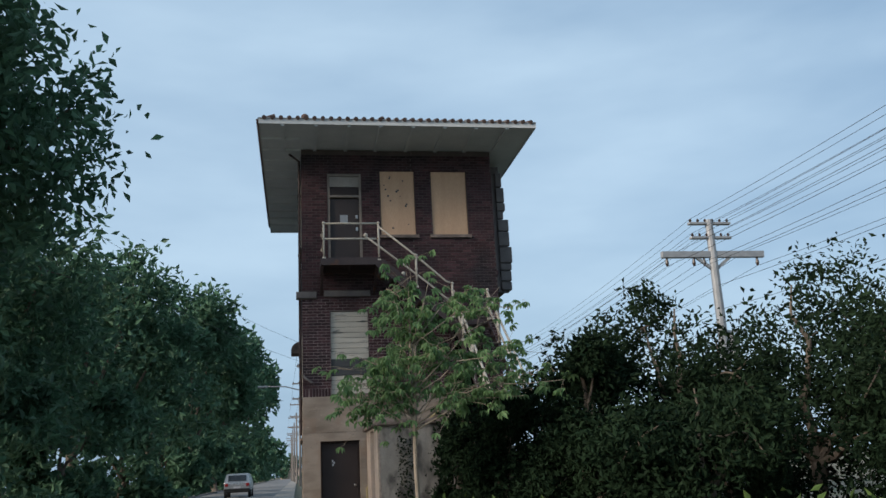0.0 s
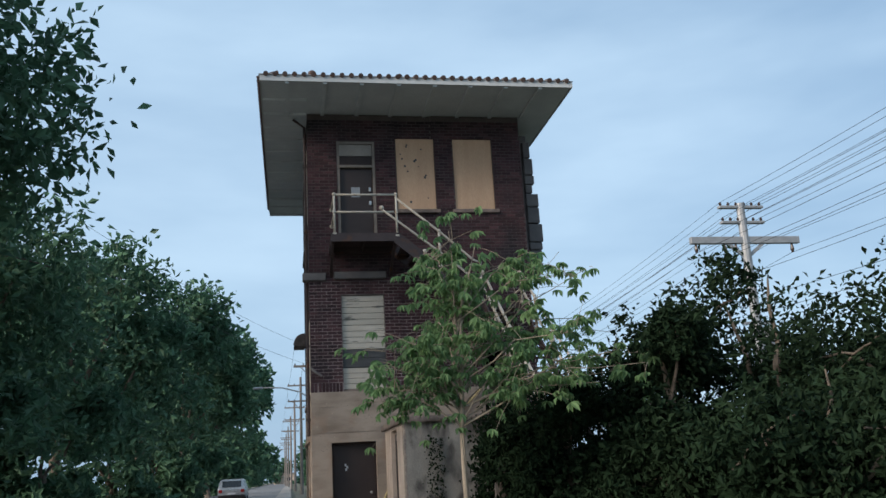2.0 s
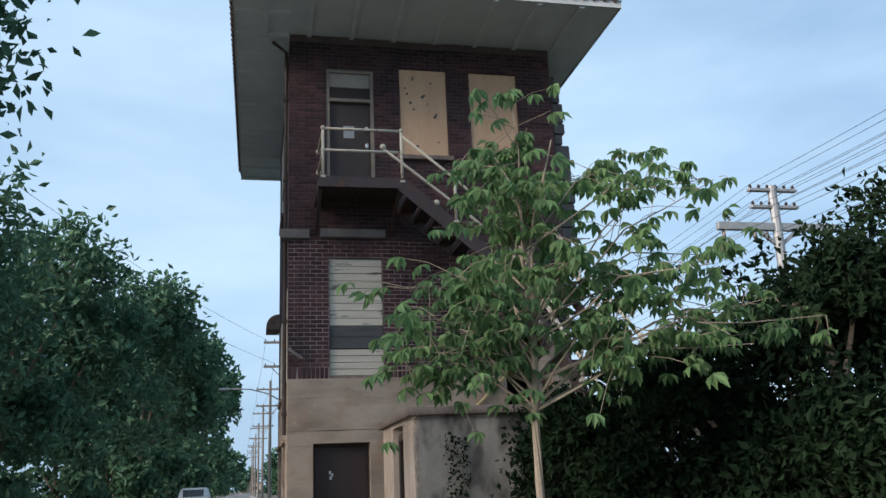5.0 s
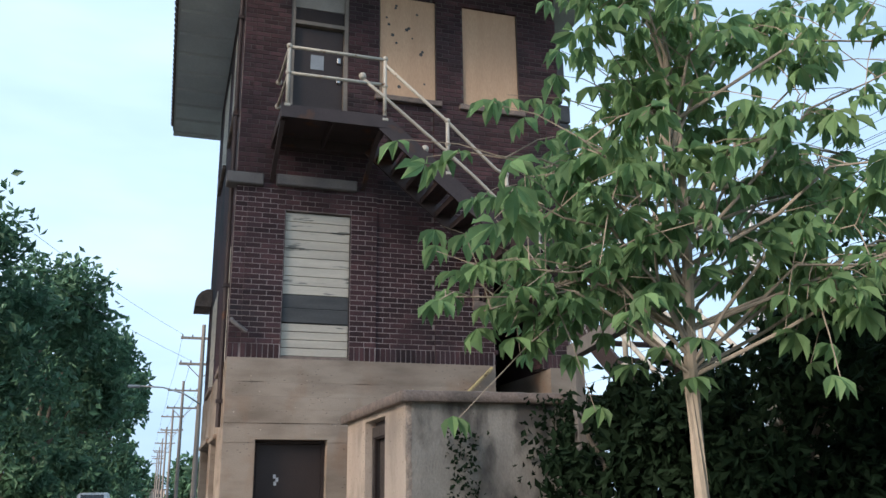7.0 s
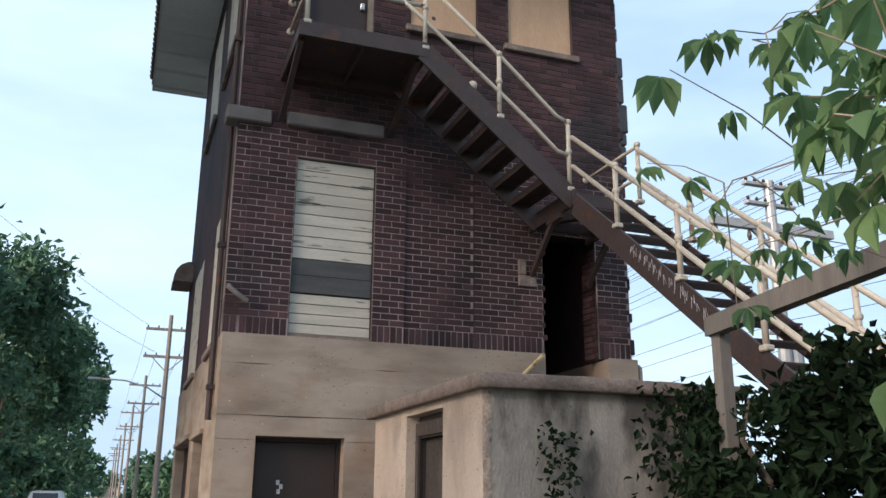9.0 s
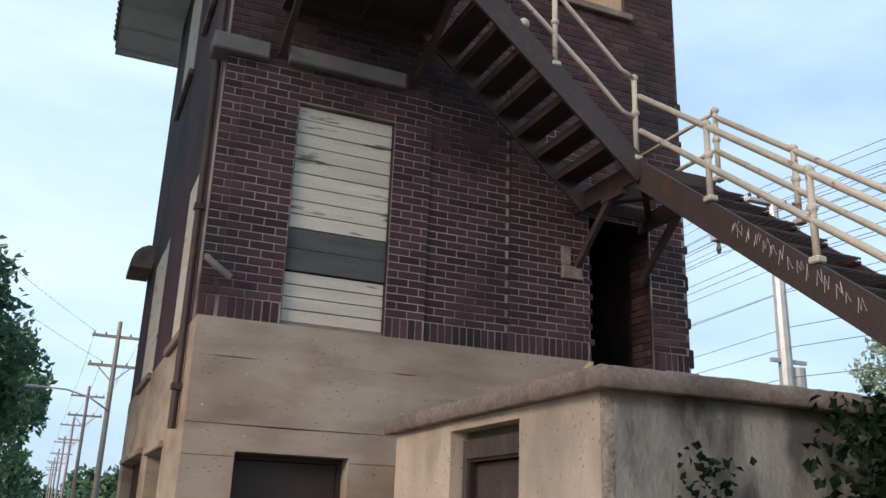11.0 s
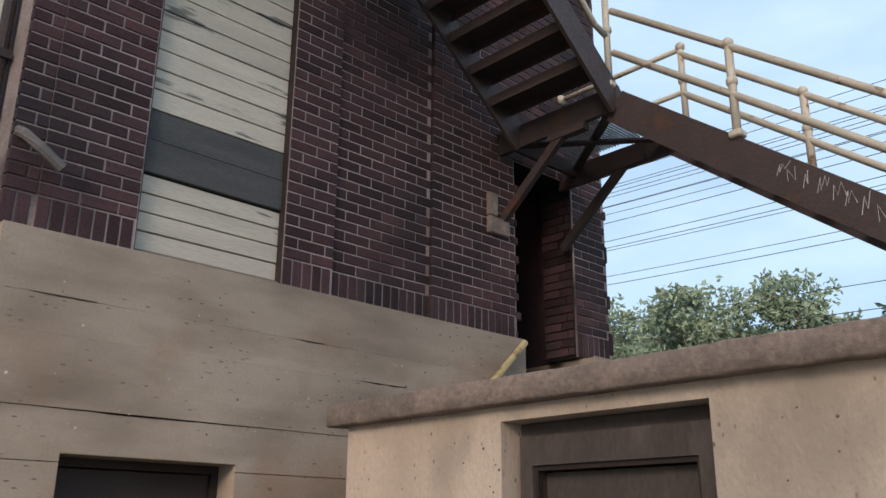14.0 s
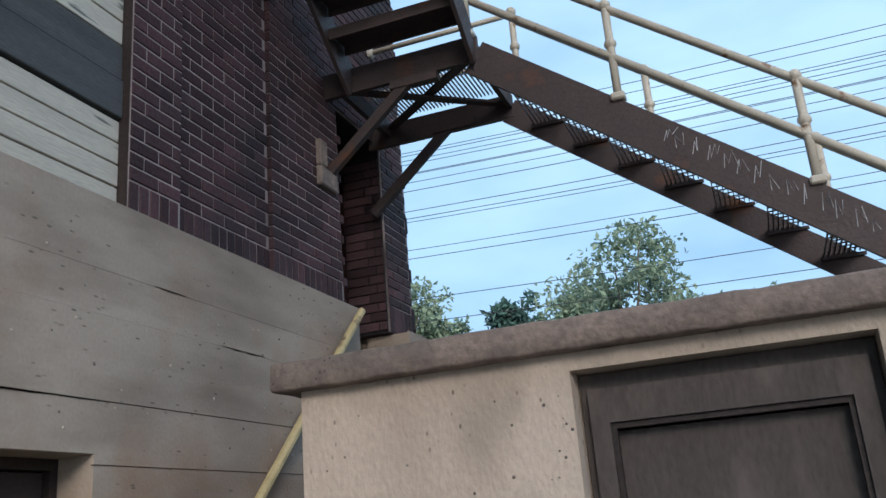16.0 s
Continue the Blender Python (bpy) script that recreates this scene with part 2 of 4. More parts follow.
def thing(name, label, category, group="", kind="", at=(0, 0, 0)):
    e = new(name)
    e.location = at
    return tagged(e, label, category, group, kind)


def box(bm, x0, x1, y0, y1, z0, z1, bevel=0.0):
    vs = [bm.verts.new((x, y, z)) for x in (x0, x1) for y in (y0, y1) for z in (z0, z1)]
    fs = [bm.faces.new([vs[i] for i in f]) for f in
          ((0, 1, 3, 2), (4, 6, 7, 5), (0, 4, 5, 1), (2, 3, 7, 6), (0, 2, 6, 4), (1, 5, 7, 3))]
    if bevel:
        es = list({e for f in fs for e in f.edges})
        bmesh.ops.bevel(bm, geom=es, offset=bevel, segments=1, affect='EDGES')
    return bm


def boxed(*a, bevel=0.0):
    return box(bmesh.new(), *a, bevel=bevel)


def beam(bm, p, q, w, h, up=(0, 0, 1)):
    """A bar of width w and height h from p to q."""
    p, q = Vector(p), Vector(q)
    d = (q - p).normalized()
    s = d.cross(Vector(up)).normalized()
    u = s.cross(d).normalized()
    vs = [bm.verts.new(c + s * (w / 2 * i) + u * (h / 2 * j)) for c in (p, q) for i, j in ((-1, -1), (1, -1), (1, 1), (-1, 1))]
    for f in ((3, 2, 1, 0), (4, 5, 6, 7), (0, 1, 5, 4), (1, 2, 6, 5), (2, 3, 7, 6), (3, 0, 4, 7)):
        bm.faces.new([vs[i] for i in f])
    return bm


def tube(bm, pts, radii, n=8, caps=True):
    """A round pipe along points, its radius given point by point."""
    pts = [Vector(p) for p in pts]
    if not isinstance(radii, (list, tuple)):
        radii = [radii] * len(pts)
    rings = []
    ref = Vector((0.123, 0.317, 0.94))
    for i, p in enumerate(pts):
        d = (pts[min(i + 1, len(pts) - 1)] - pts[max(i - 1, 0)]).normalized()
        if abs(d.dot(ref)) > 0.95:
            ref = Vector((0.94, 0.2, 0.1))
        s = d.cross(ref).normalized()
        u = s.cross(d)
        rings.append([bm.verts.new(p + (s * math.cos(a) + u * math.sin(a)) * radii[i])
                      for a in (2 * math.pi * k / n for k in range(n))])
    for a, b in zip(rings, rings[1:]):
        for k in range(n):
            bm.faces.new((a[k], a[(k + 1) % n], b[(k + 1) % n], b[k]))
    if caps:
        bm.faces.new(rings[0][::-1])
        bm.faces.new(rings[-1])
    return bm


def ball(bm, c, r, n=10):
    bmesh.ops.create_uvsphere(bm, u_segments=n, v_segments=max(5, n // 2 + 1), radius=r, matrix=Matrix.Translation(c))
    return bm


def cells(x0, x1, z0, z1, holes):
    """Rectangles that fill x0..x1, z0..z1 outside the holes (x0, x1, z0, z1)."""
    xs = sorted({x0, x1, *[h[0] for h in holes], *[h[1] for h in holes]})
    xs = [x for x in xs if x0 <= x <= x1]
    out = []
    for a, b in zip(xs, xs[1:]):
        z = z0
        for h in sorted([h for h in holes if h[0] < b and h[1] > a], key=lambda h: h[2]):
            if h[2] > z:
                out.append((a, b, z, min(h[2], z1)))
            z = max(z, h[3])
        if z < z1:
            out.append((a, b, z, z1))
    return out


def wall(u0, u1, z0, z1, t0, t1, holes, along):
    """One connected slab with openings, running along x or along y."""
    us = sorted({u0, u1, *[v for h in holes for v in h[:2] if u0 < v < u1]})
    zs = sorted({z0, z1, *[v for h in holes for v in h[2:] if z0 < v < z1]})
    full = {(i, j) for i in range(len(us) - 1) for j in range(len(zs) - 1)
            if not any(h[0] < (us[i] + us[i + 1]) / 2 < h[1] and h[2] < (zs[j] + zs[j + 1]) / 2 < h[3] for h in holes)}
    bm, known = bmesh.new(), {}

    def v(i, j, t):
        if (i, j, t) not in known:
            known[i, j, t] = bm.verts.new((us[i], t, zs[j]) if along == "x" else (t, us[i], zs[j]))
        return known[i, j, t]

    for i, j in full:
        for t in (t0, t1):
            bm.faces.new((v(i, j, t), v(i + 1, j, t), v(i + 1, j + 1, t), v(i, j + 1, t)))
        for di, dj, p, q in ((-1, 0, (0, 0), (0, 1)), (1, 0, (1, 0), (1, 1)), (0, -1, (0, 0), (1, 0)), (0, 1, (0, 1), (1, 1))):
            if (i + di, j + dj) not in full:
                bm.faces.new((v(i + p[0], j + p[1], t0), v(i + q[0], j + q[1], t0), v(i + q[0], j + q[1], t1), v(i + p[0], j + p[1], t1)))
    bmesh.ops.recalc_face_normals(bm, faces=bm.faces)
    return bm


def wall_y(x0, x1, z0, z1, y0, y1, holes=()):
    return wall(x0, x1, z0, z1, y0, y1, holes, "x")


def wall_x(y0, y1, z0, z1, x0, x1, holes=()):
    return wall(y0, y1, z0, z1, x0, x1, holes, "y")


# ---- ground and road ----
bm = bmesh.new()
R = [-900, -300, -120, -60, -30, -12, 0, 12, 30, 60, 120, 300, 900]
grid = {(i, j): bm.verts.new((x, y, 0.0)) for i, x in enumerate(R) for j, y in enumerate(R)}
for i in range(len(R) - 1):
    for j in range(len(R) - 1):
        bm.faces.new((grid[i, j], grid[i + 1, j], grid[i + 1, j + 1], grid[i, j + 1]))
tagged(obj("ground", bm, M_GROUND), "dirt ground with weeds and gravel", "ground", kind="structure")
tagged(obj("road", boxed(-8.2, -1.6, -120, 800, -0.2, 0.012), M_ROAD), "worn grey asphalt street along the tower", "road", kind="structure")
tagged(obj("pavement", boxed(-1.6, -0.35, -6, 400, -0.2, 0.12, bevel=0.015), mat("pavement_concrete", (0.32, 0.30, 0.27), (0.24, 0.22, 0.2), 1.5, 40, 0.9, bump=0.3)),
       "pale concrete pavement with a raised kerb", "pavement", kind="structure")
tagged(obj("kerb", boxed(-8.4, -8.2, -120, 400, -0.2, 0.14, bevel=0.015), M_STONE), "grey concrete kerb under roadside trees", "kerb", kind="structure")

# ---- tower ----
TW, TD = 5.07, 6.8            # width and depth
YB = 0.12                     # the brickwork stands back from the concrete
ZC, ZT = 3.17, 9.62           # top of the concrete base, top of the walls
DOOR_LOW = (0.417, 1.363, 0.0, 2.10)
DOOR_UP = (0.68, 1.56, 6.46, 8.96)
WIN_A = (2.06, 2.97, 7.29, 9.05)
WIN_B = (3.42, 4.37, 7.29, 9.05)
WIN_C = (0.705, 1.655, ZC, 5.31)
DOORWAY = (3.84, 4.60, 2.25, 4.72)
tower = thing("signal_tower", "abandoned dark brick railway signal tower on a concrete base", "tower")

BASE_HOLES = [DOOR_LOW, (DOORWAY[0] - 0.05, DOORWAY[1] + 0.06, DOORWAY[2], ZC)]
front_c = part("base_wall", wall_y(0.01, TW, 0, ZC - 0.01, 0.012, 0.35, BASE_HOLES), M_CONC, tower, "board-marked stained concrete base wall")
LIFTS = (0.0, 0.62, 1.3, 2.06, 2.31, 2.49, 2.66, 2.85, ZC)
rg = random.Random(21)
for za, zb in zip(LIFTS, LIFTS[1:]):
    proud = rg.uniform(-0.003, 0.0)
    for xa, xb, zc, zd in cells(0, TW, za, zb, BASE_HOLES):
        part("board_mark", boxed(xa, xb, proud, 0.012, zc + (0.0025 if za < 2.4 else 0.0004), zd - (0.0025 if zb < 2.4 else 0.0004)), M_CONC, front_c)
for xa, xb, zz in ((0.16, 0.50, 2.852), (1.70, 1.92, 2.852), (0.30, 1.45, 2.31), (2.2, 2.6, 2.662)):
    b = bmesh.new()
    prev = None
    for k in range(15):
        t = k / 14
        w = 0.0012 + 0.0065 * math.sin(math.pi * t) * rg.uniform(0.15, 1.0)
        pair = (b.verts.new((xa + (xb - xa) * t, -0.0045, zz - w)), b.verts.new((xa + (xb - xa) * t, -0.0045, zz + 0.001)))
        if prev:
            b.faces.new((prev[0], pair[0], pair[1], prev[1]))
        prev = pair
    bmesh.ops.solidify(b, geom=b.faces[:], thickness=0.003)
    part("gouge", b, M_CAP, front_c, "thin brown gouge along a board joint")
for k in range(64):
    b = bmesh.new()
    bmesh.ops.create_cone(b, cap_ends=True, segments=7, radius1=rg.uniform(0.003, 0.010), radius2=0.003, depth=0.004, matrix=pose(rg.uniform(0.1, 3.6), -0.004, rg.uniform(2.15, 3.1), 90, 0, 0))
    part("pit", b, M_SHED if k % 3 else M_CAP, front_c)
part("base_corner", boxed(0.0, 0.01, 0.012, 0.35, 0, ZC), M_CONC, front_c)
front_b = part("brick_wall", wall_y(0.012, TW, ZC, ZT, YB + 0.045, 0.42, [DOOR_UP, WIN_A, WIN_B, WIN_C, (DOORWAY[0], DOORWAY[1], ZC, DOORWAY[3])]), M_MORTAR, tower, "dark red-brown brick wall with pale mortar")
FRONT_HOLES = [DOOR_UP, WIN_A, WIN_B, WIN_C, (DOORWAY[0], DOORWAY[1], ZC, DOORWAY[3])]
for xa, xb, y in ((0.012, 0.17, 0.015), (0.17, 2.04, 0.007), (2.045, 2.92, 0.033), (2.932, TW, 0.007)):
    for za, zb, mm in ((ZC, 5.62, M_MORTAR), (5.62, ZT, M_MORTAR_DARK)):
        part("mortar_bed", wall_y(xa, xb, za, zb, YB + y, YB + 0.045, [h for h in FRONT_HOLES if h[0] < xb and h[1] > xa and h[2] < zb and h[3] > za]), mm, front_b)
LW = [(0.62, 1.85, 3.185, 4.86), (3.6, 5.1, 3.185, 4.86), (1.0, 2.5, 7.2, 9.05), (3.6, 5.1, 7.2, 9.05)]
LB = [(1.36, 2.70, 0.9, 2.18), (3.40, 6.2, 0.9, 2.24)]
part("base_wall", wall_x(0.35, TD, 0, ZC, 0, 0.35, LB), M_CONC, tower)
part("brick_wall", wall_x(0.42, TD, ZC, ZT, 0.012, 0.35, LW), M_BRICK, tower)
part("base_wall", wall_x(0.35, TD, 0, ZC, TW - 0.35, TW), M_CONC, tower)
part("brick_wall", wall_x(0.42, TD, ZC, ZT, TW - 0.35, TW), M_BRICK, tower)
part("base_wall", boxed(0.35, TW - 0.35, TD - 0.35, TD, 0, ZC), M_CONC, tower)
part("brick_wall", boxed(0.35, TW - 0.35, TD - 0.35, TD, ZC, ZT), M_BRICK, tower)
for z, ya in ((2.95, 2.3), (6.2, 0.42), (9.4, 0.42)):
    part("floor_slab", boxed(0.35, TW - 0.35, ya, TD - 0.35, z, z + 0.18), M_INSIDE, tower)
# added wall that closes the view in, black in place of interior shade
part("partition", boxed(0.36, TW - 0.36, 2.2, 2.3, 0.01, 9.38), M_SHADE_BLACK, tower)

# bay on the track side, with broken stucco edges
bay = part("side_bay", boxed(TW, TW + 0.42, 1.0, 5.8, 5.9, 9.5), M_STONE, tower, "grey crumbling side bay")
rnd = random.Random(4)
z = 5.95
while z < 9.3:
    h = rnd.uniform(0.18, 0.5)
    part("stone_block", boxed(TW + 0.30, TW + (0.62 if z < 7.7 else 0.5) + rnd.uniform(-0.03, 0.05), 0.93, 1.4, z, z + h - 0.02, bevel=0.02), M_STONE, tower)
    z += h

# stone band and lintels
part("stone_band", boxed(-0.14, 0.37, 0.03, 0.3, 5.63, 5.80, bevel=0.015), M_STONE, tower, "grey stone band block")
part("lintel", boxed(0.55, 1.72, 0.03, 0.2, 5.66, 5.82, bevel=0.015), M_STONE, tower, "grey stone window lintel")

# roof: soffit boards, fascia, pantiles
EX0, EX1, EY0, EY1, EZ = -0.98, 5.88, -1.60, 8.30, 9.66
roof = part("roof", bmesh.new(), M_TILE, tower, "dark clay pantile hip roof with wide eaves")
bm = bmesh.new()
e = [bm.verts.new(v) for v in ((EX0 - 0.05, EY0 - 0.05, EZ + 0.1), (EX1 + 0.05, EY0 - 0.05, EZ + 0.1), (EX1 + 0.05, EY1 + 0.05, EZ + 0.1), (EX0 - 0.05, EY1 + 0.05, EZ + 0.1))]
r0, r1 = bm.verts.new((2.4, 1.9, EZ + 1.25)), bm.verts.new((2.4, 4.8, EZ + 1.25))
for f in ((e[0], e[1], r0), (e[1], e[2], r1, r0), (e[2], e[3], r1), (e[3], e[0], r0, r1), (e[3], e[2], e[1], e[0])):
    bm.faces.new(f)
bm.to_mesh(roof.data)
bm.free()
part("soffit", wall_y(EX0, EX1, EY0, EY1, 0, 1, [(0.35, TW - 0.35, 0.35, TD - 0.35)]), M_SOFFIT, tower, "blue-grey painted board soffit").matrix_basis = Matrix(((1, 0, 0, 0), (0, 0, 1, 0), (0, 0.06, 0, 9.64), (0, 0, 0, 1)))
for a in ((EX0 - 0.03, EX1 + 0.03, EY0 - 0.03, EY0), (EX0 - 0.03, EX1 + 0.03, EY1, EY1 + 0.03), (EX0 - 0.03, EX0, EY0, EY1), (EX1, EX1 + 0.03, EY0, EY1)):
    part("fascia", boxed(*a, 9.62, EZ + 0.12), M_FASCIA, tower, "pale painted fascia board")
x = EX0 + 0.5
while x < EX1 - 0.3:
    part("soffit_batten", boxed(x, x + 0.09, EY0 + 0.01, YB - 0.004, 9.585, 9.64), M_SOFFIT, tower)
    x += 0.8
y = EY0 + 0.9
while y < EY1:
    part("soffit_batten", boxed(EX0 + 0.01, -0.002, y, y + 0.1, 9.583, 9.64), M_SOFFIT, tower)
    y += 0.8
tile_me = None
n_tiles = 34
for k in range(n_tiles):
    x = EX0 + (EX1 - EX0) * (k + 0.5) / n_tiles
    if tile_me is None:
        bm = bmesh.new()
        tube(bm, ((0, 0, 0), (0, 0.45, 0.15)), 0.055, 8)
        tile_me = bpy.data.meshes.new("roof_tile")
        bm.to_mesh(tile_me)
        bm.free()
        tile_me.materials.append(M_TILE)
    t_ob = new("roof_tile", tile_me)
    t_ob.parent, t_ob.location = roof, (x, EY0 - 0.07, EZ + 0.105)
for k in range(48):
    t_ob = new("roof_tile", tile_me)
    t_ob.parent = roof
    t_ob.matrix_basis = pose(EX0 - 0.09, EY0 + 0.2 + 9.6 * k / 48, EZ + 0.105, 0, 0, -90)
smooth(part("ridge_cap", ball(bmesh.new(), (0.1, EY0 + 0.15, EZ + 0.2), 0.1), M_TILE, roof))
smooth(part("ridge_cap", ball(bmesh.new(), (2.0, EY0 + 0.1, EZ + 0.18), 0.07), M_TILE, roof))


# ---- openings ----
def plywood(xa, xb, za, zb, seed, spots):
    w = part("window", boxed(xa + 0.004, xb - 0.004, 0.16, 0.20, za, zb - 0.004, bevel=0.004), M_PLY, tower, "window boarded over with bare plywood")
    part("sill", boxed(xa - 0.08, xb + 0.08, 0.06, 0.24, za - 0.09, za - 0.002, bevel=0.01), M_CAP, w, "stone sill")
    r = random.Random(seed)
    for _ in range(spots):
        cx, cz, rr = r.uniform(xa + 0.1, xb - 0.1), r.uniform(za + 0.15, zb - 0.15), r.uniform(0.015, 0.032)
        b = bmesh.new()
        bmesh.ops.create_circle(b, cap_ends=True, segments=9, radius=rr, matrix=pose(cx, 0.158, cz, 90, 0, 0))
        part("bolt_stain", b, M_RAIL_WOOD, w)


plywood(*WIN_A, 3, 14)
plywood(*WIN_B, 5, 0)

# planked window: upper planks, grey rail, lower planks
win = part("boarded_window", boxed(0.71, 1.65, 0.215, 0.25, ZC + 0.01, 5.30), M_RAIL_WOOD, tower, "window closed with flaking white planks")
rnd = random.Random(9)


def planks(za, zb, n):
    h = (zb - za) / n
    for k in range(n):
        s = rnd.uniform(0, 0.004)
        part("plank", boxed(0.712, 1.648, 0.18 + s, 0.213, za + k * h + 0.004, za + (k + 1) * h - 0.005, bevel=0.003), M_PLANK, win)


for xa in (0.7055, 1.6485):
    part("trim", boxed(xa, xa + 0.006, YB + 0.01, 0.2, ZC + 0.004, 5.305), M_DARKWOOD, win)
planks(4.10, 5.30, 9)
planks(3.235, 3.69, 4)
part("rail", boxed(0.712, 1.648, 0.165, 0.213, 3.70, 3.90, bevel=0.004), M_RAIL_WOOD, win, "grey weathered rail")
part("rail", boxed(0.712, 1.648, 0.175, 0.213, 3.905, 4.092, bevel=0.004), M_RAIL_WOOD, win)
part("sill", boxed(0.708, 1.652, 0.15, 0.213, ZC + 0.002, 3.23, bevel=0.006), M_CAP, win)

# lower door
door = part("lower_door", boxed(0.46, 1.32, 0.20, 0.25, 0.02, 2.05, bevel=0.004), M_DOOR, tower, "dark brown steel door")
part("frame", wall_y(0.418, 1.362, 0.0, 2.098, 0.17, 0.26, [(0.458, 1.322, 0.0, 2.055)]), M_DARKWOOD, door)
b = bmesh.new()
for dx, dz in ((0, 0), (0.025, 0.05), (-0.01, 0.09)):
    box(b, 0.70 + dx, 0.735 + dx, 0.194, 0.199, 1.52 + dz, 1.57 + dz)
part("sticker", b, M_WHITE, door, "torn pale sticker")
part("knob", ball(bmesh.new(), (1.24, 0.16, 1.05), 0.035), M_CHROME, door)

# upper door with transom
udoor = part("upper_door", boxed(0.74, 1.50, 0.22, 0.27, 6.47, 8.30, bevel=0.004), M_DOOR, tower, "dark brown upper door with a small pane")
part("frame", wall_y(0.682, 1.558, 6.46, 8.958, 0.14, 0.3, [(0.74, 1.50, 6.46, 8.32), (0.74, 1.50, 8.38, 8.90)]), mat("pale_door_frame", (0.26, 0.22, 0.19), (0.17, 0.15, 0.13), 5, 60, 0.7, bump=0.2), udoor, "pale worn door frame")
part("transom", boxed(0.742, 1.498, 0.18, 0.22, 8.62, 8.898), mat("grey_transom_board", (0.34, 0.31, 0.28), (0.25, 0.23, 0.21), 4, 50, 0.8), udoor, "grey boarded transom")
part("transom", boxed(0.742, 1.498, 0.19, 0.22, 8.382, 8.615), M_DARKWOOD, udoor)
part("pane", boxed(1.00, 1.20, 0.214, 0.219, 7.62, 7.86), M_GREYSTEEL, udoor, "small grey pane")
for z in (7.42, 7.75):
    part("lock", boxed(1.40, 1.46, 0.18, 0.219, z, z + 0.1, bevel=0.01), M_CHROME, udoor)

# dark doorway under the stair landing, its shade painted on jambs and head
part("door_jamb", boxed(DOORWAY[1] - 0.004, DOORWAY[1] - 0.0005, YB + 0.02, 0.42, ZC + 0.002, DOORWAY[3]), M_SHADE_BLACK, tower, "jamb of the empty doorway, blackened as painted shade")
part("door_jamb", boxed(DOORWAY[0] + 0.0005, DOORWAY[0] + 0.004, YB + 0.02, 0.42, ZC + 0.002, DOORWAY[3]), M_SHADE_BLACK, tower)
part("door_head", boxed(DOORWAY[0] + 0.005, DOORWAY[1] - 0.005, YB + 0.02, 0.42, DOORWAY[3] - 0.006, DOORWAY[3] - 0.0005), M_SHADE_BLACK, tower)
rnd = random.Random(12)
for k in range(19):
    z = ZC + 0.02 + k * 0.0745
    for ya, yb in (((YB + 0.025, 0.268), (0.279, 0.455)) if k % 2 else ((YB + 0.025, 0.20), (0.211, 0.455))):
        part("reveal_brick", boxed(DOORWAY[1] - 0.016 - rnd.uniform(0, 0.006), DOORWAY[1] - 0.007, ya, yb, z, z + 0.0635), M_BRICK, tower)
for k in range(9):
    z = 3.2 + k * 0.155
    part("broken_brick", boxed(DOORWAY[0] - 0.01, DOORWAY[0] + rnd.uniform(0.0, 0.06), YB - 0.005, 0.3, z, z + 0.065, bevel=0.008), M_BRICK, tower)
for k in range(8):
    z = 3.25 + k * 0.42
    part("broken_brick", boxed(TW - 0.02, TW + rnd.uniform(0.01, 0.05), YB, 0.4, z, z + rnd.uniform(0.07, 0.2), bevel=0.01), M_BRICK, tower)
part("broken_concrete", boxed(TW, TW + 0.1, 0.02, 0.33, 2.5, 3.12, bevel=0.04), M_CONC, tower)

# left wall boards, hood, pipe, conduit
for a, b2, c, d in LW:
    p_ob = part("side_window", boxed(0.006, 0.05, a + 0.004, b2 - 0.004, c, d - 0.004), M_PLANK, tower, "side window boarded over in pale planks")
    part("sill", boxed(-0.05, 0.006, a - 0.05, b2 + 0.05, c - 0.08, c - 0.002, bevel=0.01), M_CAP, p_ob)
for a, b2, c, d in LB:
    p_ob = part("base_window", boxed(0.14, 0.18, a, b2, c, d), M_DARKWOOD, tower, "dark base window")
    part("sill", boxed(-0.05, 0.1, a - 0.06, b2 + 0.06, d + 0.002, d + 0.07, bevel=0.01), M_CONC, p_ob)
hood = part("hood", boxed(-0.31, 0.0, 5.9, 6.75, 5.05, 5.12), M_CAP, tower, "small curved hood over a side opening")
b = bmesh.new()
tube(b, [(-0.02, 5.9, 5.12), (-0.02, 6.75, 5.12)], 0.29, 16)
bmesh.ops.bisect_plane(b, geom=b.verts[:] + b.edges[:] + b.faces[:], plane_co=(0, 0, 5.12), plane_no=(0, 0, -1), clear_outer=True)
part("hood_top", b, M_CAP, hood)
pipe = part("downpipe", tube(bmesh.new(), [(-0.045, 0.42, 2.28), (-0.045, 0.42, 5.6), (-0.045, 0.42, 9.4), (-0.3, 0.42, 9.6)], 0.035, 10), M_STEEL, tower, "rusty downpipe broken off above the ground")
for z in (2.6, 4.2, 6.8, 8.4):
    part("bracket", boxed(-0.09, 0.0, 0.37, 0.47, z, z + 0.05), M_STEEL, pipe)
part("pipe_stub", tube(bmesh.new(), [(0.03, 0.17, 3.72), (0.05, 0.06, 3.66), (0.12, 0.03, 3.60), (0.24, 0.03, 3.52)], 0.03, 8), M_STONE, tower, "bent grey pipe stub")


